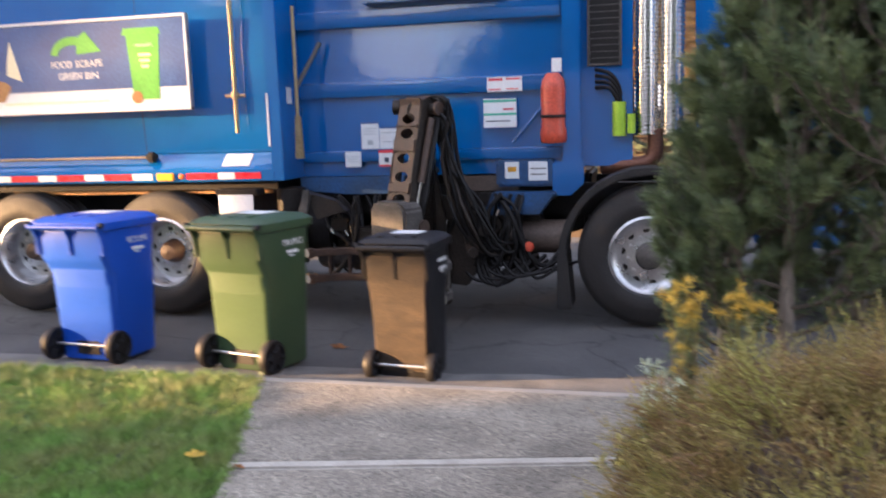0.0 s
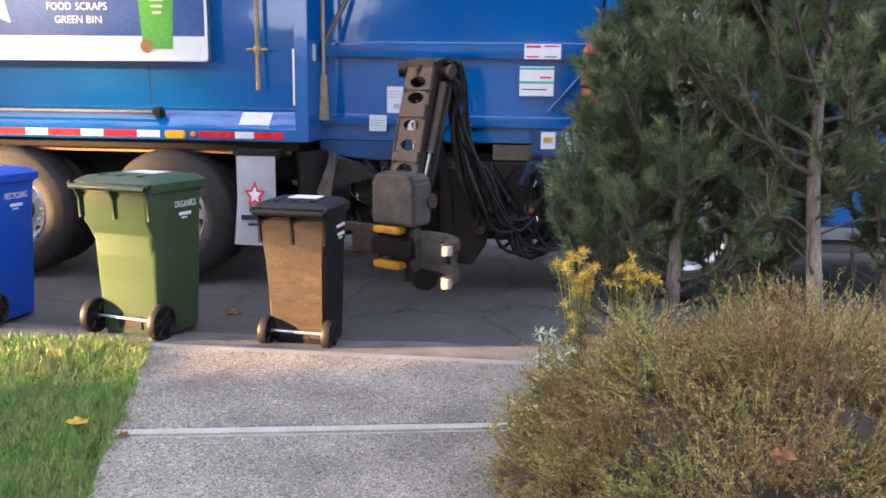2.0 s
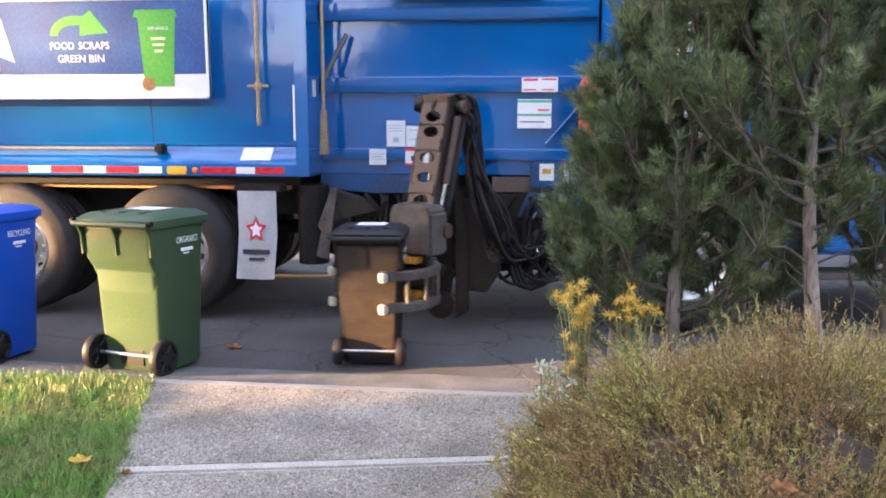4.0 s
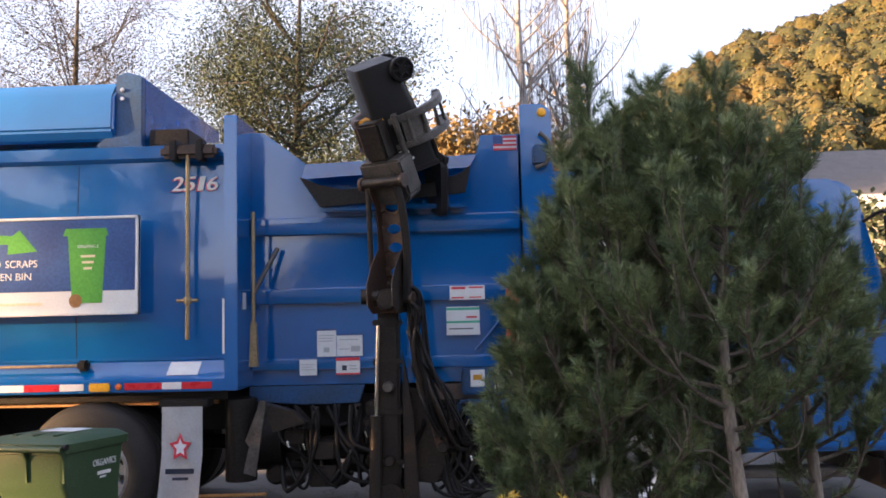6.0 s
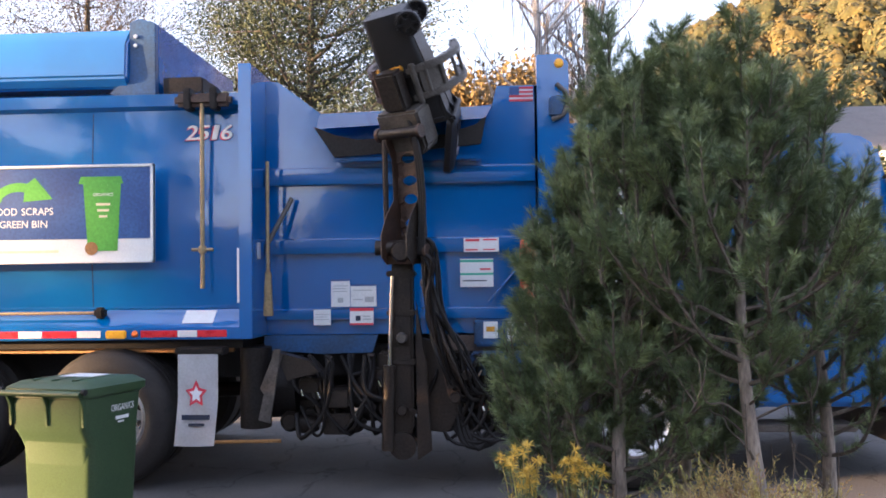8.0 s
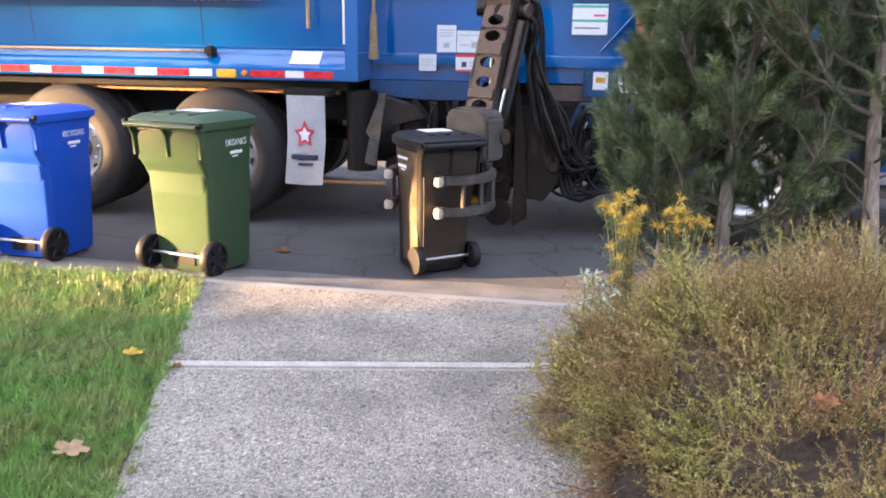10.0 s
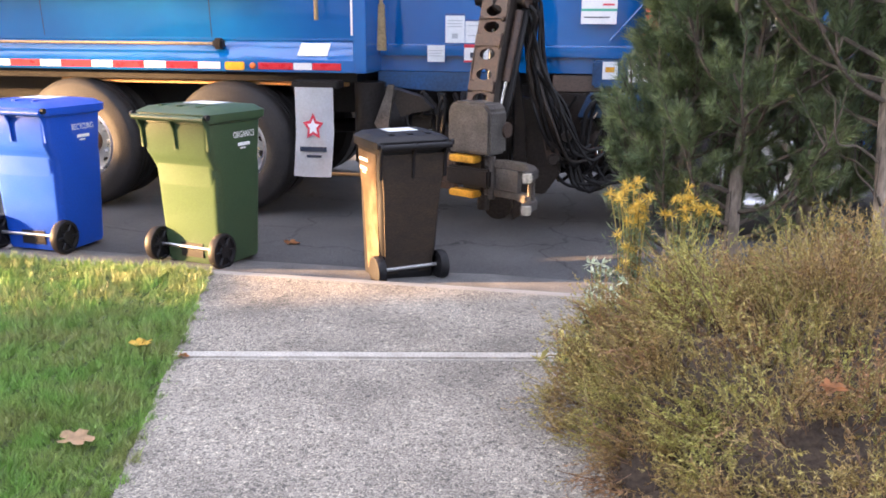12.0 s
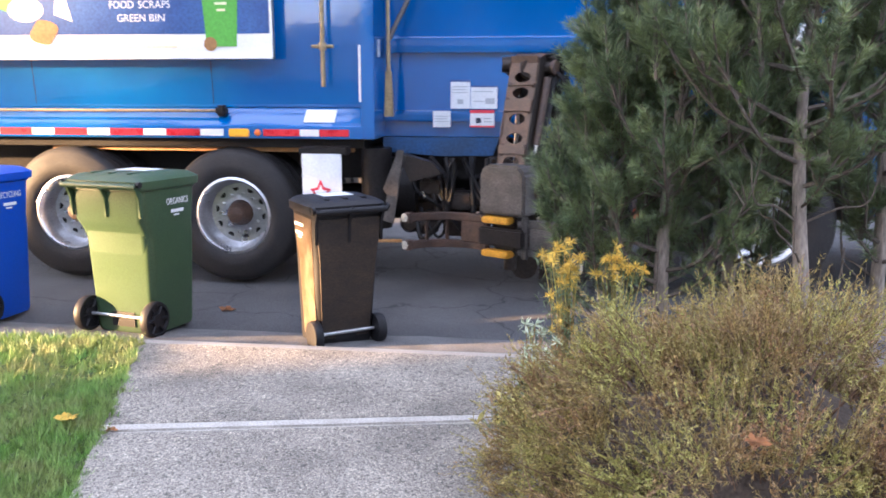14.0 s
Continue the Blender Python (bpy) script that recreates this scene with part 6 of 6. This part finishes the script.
def house():
    h = thing("house", pose(8.5, 21, 0.1), "pale single-storey house with grey shingle roof across the street", "house")
    part("wall", box(-4.5, 0, 0, 5.5, 7, 4.2, 0), STUCCO, h)
    part("roof", slab([(-0.6, 4.1), (3.5, 6.0), (7.6, 4.1), (7.6, 4.35), (3.5, 6.25), (-0.6, 4.35)], "x", -5.1, 6.1), ROOF, h)
    part("fascia", box(-5.1, -0.64, 4.05, 6.1, -0.58, 4.4, 0), WHITE, h, "white fascia board")
    for x in (-3, 0.5, 3.5):
        w = part("window", box(x - 0.6, -0.03, 1.2, x + 0.6, 0.05, 2.6, 0.01), WHITE, h)
        part("pane", box(x - 0.52, -0.04, 1.28, x + 0.52, -0.03, 2.52, 0), GLASS, w)
    part("chimney", box(-3.2, 3.2, 5.2, -2.6, 3.8, 7.2, 0.02), ROOF, h)


house()


def hedge(x, y, w, hgt, seed):
    rng = np.random.default_rng(seed)
    t = thing("hedge", pose(x, y, 0), "leafy green garden hedge across the street", "hedge")
    n = 9000
    c = np.stack([rng.uniform(-w / 2, w / 2, n), rng.normal(size=n) * 0.5, hgt * rng.random(n) ** 0.7], 1)
    c[:, 2] *= 1 + 0.2 * np.sin(c[:, 0] * 1.3)
    v, f = leaves(c, rng.normal(size=(n, 3)), 0.16, 0.1, rng, 0.5)
    o = new("foliage", cloud("foliage", v, f, LEAF))
    o.parent = t
    part("stem_mass", box(-w / 2, -0.25, 0, w / 2, 0.25, hgt * 0.85, 0.1), SOIL, t)


hedge(11, 15.5, 9, 3.2, 51)
hedge(-2, 15, 16, 1.6, 52)


# ---- out of view: blocks and trees added to shape the light ----
def closing():
    # added boxes that keep sun off parts of the truck
    b = box(-20.5, 0.56, 0, -20, 2.68, 2.5, 0)
    box(-20.5, -0.03, 0, -20, 0.56, 6.7, 0, b)
    # boxes below and above a slot that passes low sun to the bins
    box(-20.4, -2.17, 0, -20.2, -0.03, 2.12, 0, b)
    box(-20.5, -2.32, 3.0, -20, -0.03, 6.7, 0, b)
    box(-20.3, -2.32, 0, -20.15, -2.17, 3.0, 0, b)
    solo("sun_slot_blocker", b, STUCCO, "unseen added blocker with a slot that lets sun onto the bins", "wall", "structure")
    # added block that shades the pines, shrub and walkway
    b = box(-14, -14, 0, -9.6, -0.2, 5.5, 0)
    solo("sun_blocker", b, STUCCO, "unseen added block behind the viewer that cuts light", "wall", "structure")
    # added low block that cuts sky light from behind
    b = box(-9.6, -13, 0, 14, -9, 2.9, 0)
    solo("sky_blocker", b, STUCCO, "unseen added block behind the viewer that cuts light", "wall", "structure")


closing()


# added out of view: its leaves break up the sun on the truck body
broadleaf("blocker_tree", -22.5, 1.6, 7.5, 3.2, 1.9, 67, LEAF, BARK, 2000, "unseen leafy tree added to dapple sun on the truck", 0.26)
# unseen trees added so the truck paint mirrors dark shapes and sky gaps
for tx, ty, tt, sd in ((-13.5, -16.5, 12.5, 65), (-3.4, -14.5, 7.6, 61), (0.6, -15, 8.4, 62), (4.6, -14.5, 7.8, 63), (8.6, -15, 9, 64)):
    broadleaf("blocker_tree", tx, ty, tt, 2.2, 2.7, sd, LEAF, BARK, 15000, "unseen leafy tree added to darken the truck's reflections", 0.27)


# ---- motion ----
def rise(t, rows):
    """A value between timed rows, eased by straight lines."""
    return float(np.interp(t, [r[0] for r in rows], [r[1] for r in rows]))


SLIDE = [(0, 0), (1.3, 0), (1.5, 0.07), (1.8, 0.25), (2.0, 0.4), (2.2, 0.55), (3.0, 0.96), (3.5, 0.96), (4.1, 0.06), (4.3, 0.0), (9.6, 0.0), (10.1, 0.1), (10.7, 0.92), (11.05, 0.92), (11.3, 0.8), (11.7, 0.42), (12.1, 0.12), (12.5, 0.0), (14, 0)]
ANGLE = [(0, 13), (2.2, 14), (3.5, 15), (4.0, 14), (4.3, 22), (4.6, 70), (4.9, 95), (5.2, 122), (5.5, 143), (5.8, 167), (6.2, 180), (7.9, 180), (8.2, 165), (8.5, 139), (8.8, 112), (9.0, 88), (9.2, 47), (9.6, 18), (10.5, 14), (11.2, 14), (12.5, 13), (14, 13)]
TILT = [(0, 0), (4.2, 0), (4.6, 6), (4.9, 14), (5.2, 54), (5.5, 116), (5.8, 142), (6.2, 156), (7.9, 156), (8.2, 134), (8.5, 92), (8.8, 46), (9.0, 12), (9.2, 5), (9.6, 0), (14, 0)]
DROP = [(0, -0.14), (4.0, -0.14), (4.6, 0), (8.8, 0), (9.6, -0.14), (14, -0.14)]
OPEN = [(0, 62), (1.8, 62), (2.4, 34), (3.1, 30), (3.4, 2), (10.75, 2), (11.05, 30), (11.6, 42), (12.2, 62), (14, 62)]
YAW = [(0, -6), (3.4, -6), (4.2, 12), (6.2, 14), (7.5, 40), (14, 40)]
LIDSWING = [(0, 0), (5.0, 0), (5.5, 30), (5.9, 70), (6.3, 80), (7.8, 80), (8.4, 50), (8.8, 10), (9.0, 0), (14, 0)]
TRUCK_X = [(0, -1.127), (0.1, -0.985), (0.25, -0.775), (0.5, -0.471), (0.75, -0.275), (1.0, -0.136), (1.25, -0.045), (1.5, 0), (12.6, 0), (12.8, 0.02), (13.0, 0.058), (13.25, 0.125), (13.5, 0.224), (13.75, 0.39), (14.0, 0.607)]
GRABBED, DROPPED = 3.4, 10.8
CARRY = 0.32


def arm_state(t):
    p = PIVOT + REACH * rise(t, SLIDE) + Vector((0, 0, rise(t, DROP)))
    swing = pose(0, 0, 0, 0, 0, SWING) @ pose(0, 0, 0, -rise(t, ANGLE))
    palm = p + swing @ Vector((0, -0.03, -BOOM))
    head = pose(0, 0, 0, 0, 0, SWING) @ pose(0, 0, 0, -rise(t, TILT))
    return p, swing, palm, head


def cart_pose(t):
    _, _, palm, head = arm_state(t)
    m = Matrix.Translation(palm) @ head @ Matrix.Translation((0, -CARRY, -0.17)) @ pose(0, 0, 0, 0, 0, rise(t, YAW) - SWING)
    m = m @ Matrix.Translation((0, 0, -0.56))
    m.translation.z = max(m.translation.z, -0.05)
    return m


def motions():
    times = sorted({round(0.1 * k, 2) for k in range(141)})
    walk(truck, [(t, pose(BASE.x + rise(t, TRUCK_X), BASE.y, BASE.z)) for t in times if t <= 1.6 or t >= 12.5 or t == 6])
    for w in WHEELS:
        c = w.matrix_basis.translation.copy()
        walk(w, [(t, Matrix.Translation(c) @ pose(0, 0, 0, 0, math.degrees(rise(t, TRUCK_X) / 0.56), 0)) for t in times if t <= 1.6 or t >= 12.5 or t == 6])
    rows_m, rows_b, rows_g = [], [], []
    for t in times:
        p, swing, palm, head = arm_state(t)
        rows_m.append((t, Matrix.Translation(p - BASE)))
        rows_b.append((t, Matrix.Translation(p - BASE) @ swing))
        rows_g.append((t, Matrix.Translation(palm - BASE) @ head))
    walk(mast, rows_m)
    walk(boom, rows_b)
    walk(gripper, rows_g)
    for f, sx in zip(fingers, (-1, 1)):
        walk(f, [(t, pose(sx * 0.16, -0.1, -0.17, 0, 0, sx * rise(t, OPEN))) for t in times])
    start, end = pose(-1.34, 5.48, -0.055, 0, 0, -6), pose(-1.06, 5.42, -0.055, 0, 0, 36)
    rows = [(0.0, start), (3.3, start)]
    for t in times:
        if 3.5 < t < 10.7:
            m = cart_pose(t)
            if t < 4.2 or t > 9.7:
                # blend between standing on the street and being carried
                k = min(1, (t - 3.5) / 0.7) if t < 4.2 else min(1, (10.7 - t) / 1.0)
                g = start if t < 4.2 else end
                loc = g.translation.lerp(m.translation, k)
                m = Matrix.LocRotScale(loc, g.to_quaternion().slerp(m.to_quaternion(), k), None)
            rows.append((t, m))
    rows += [(10.8, end), (14.0, end)]
    walk(black_cart, rows)
    hinge = black_lid.matrix_basis.copy()
    walk(black_lid, [(t, hinge @ pose(0, 0, 0, rise(t, LIDSWING), 0, 0)) for t in times])


motions()
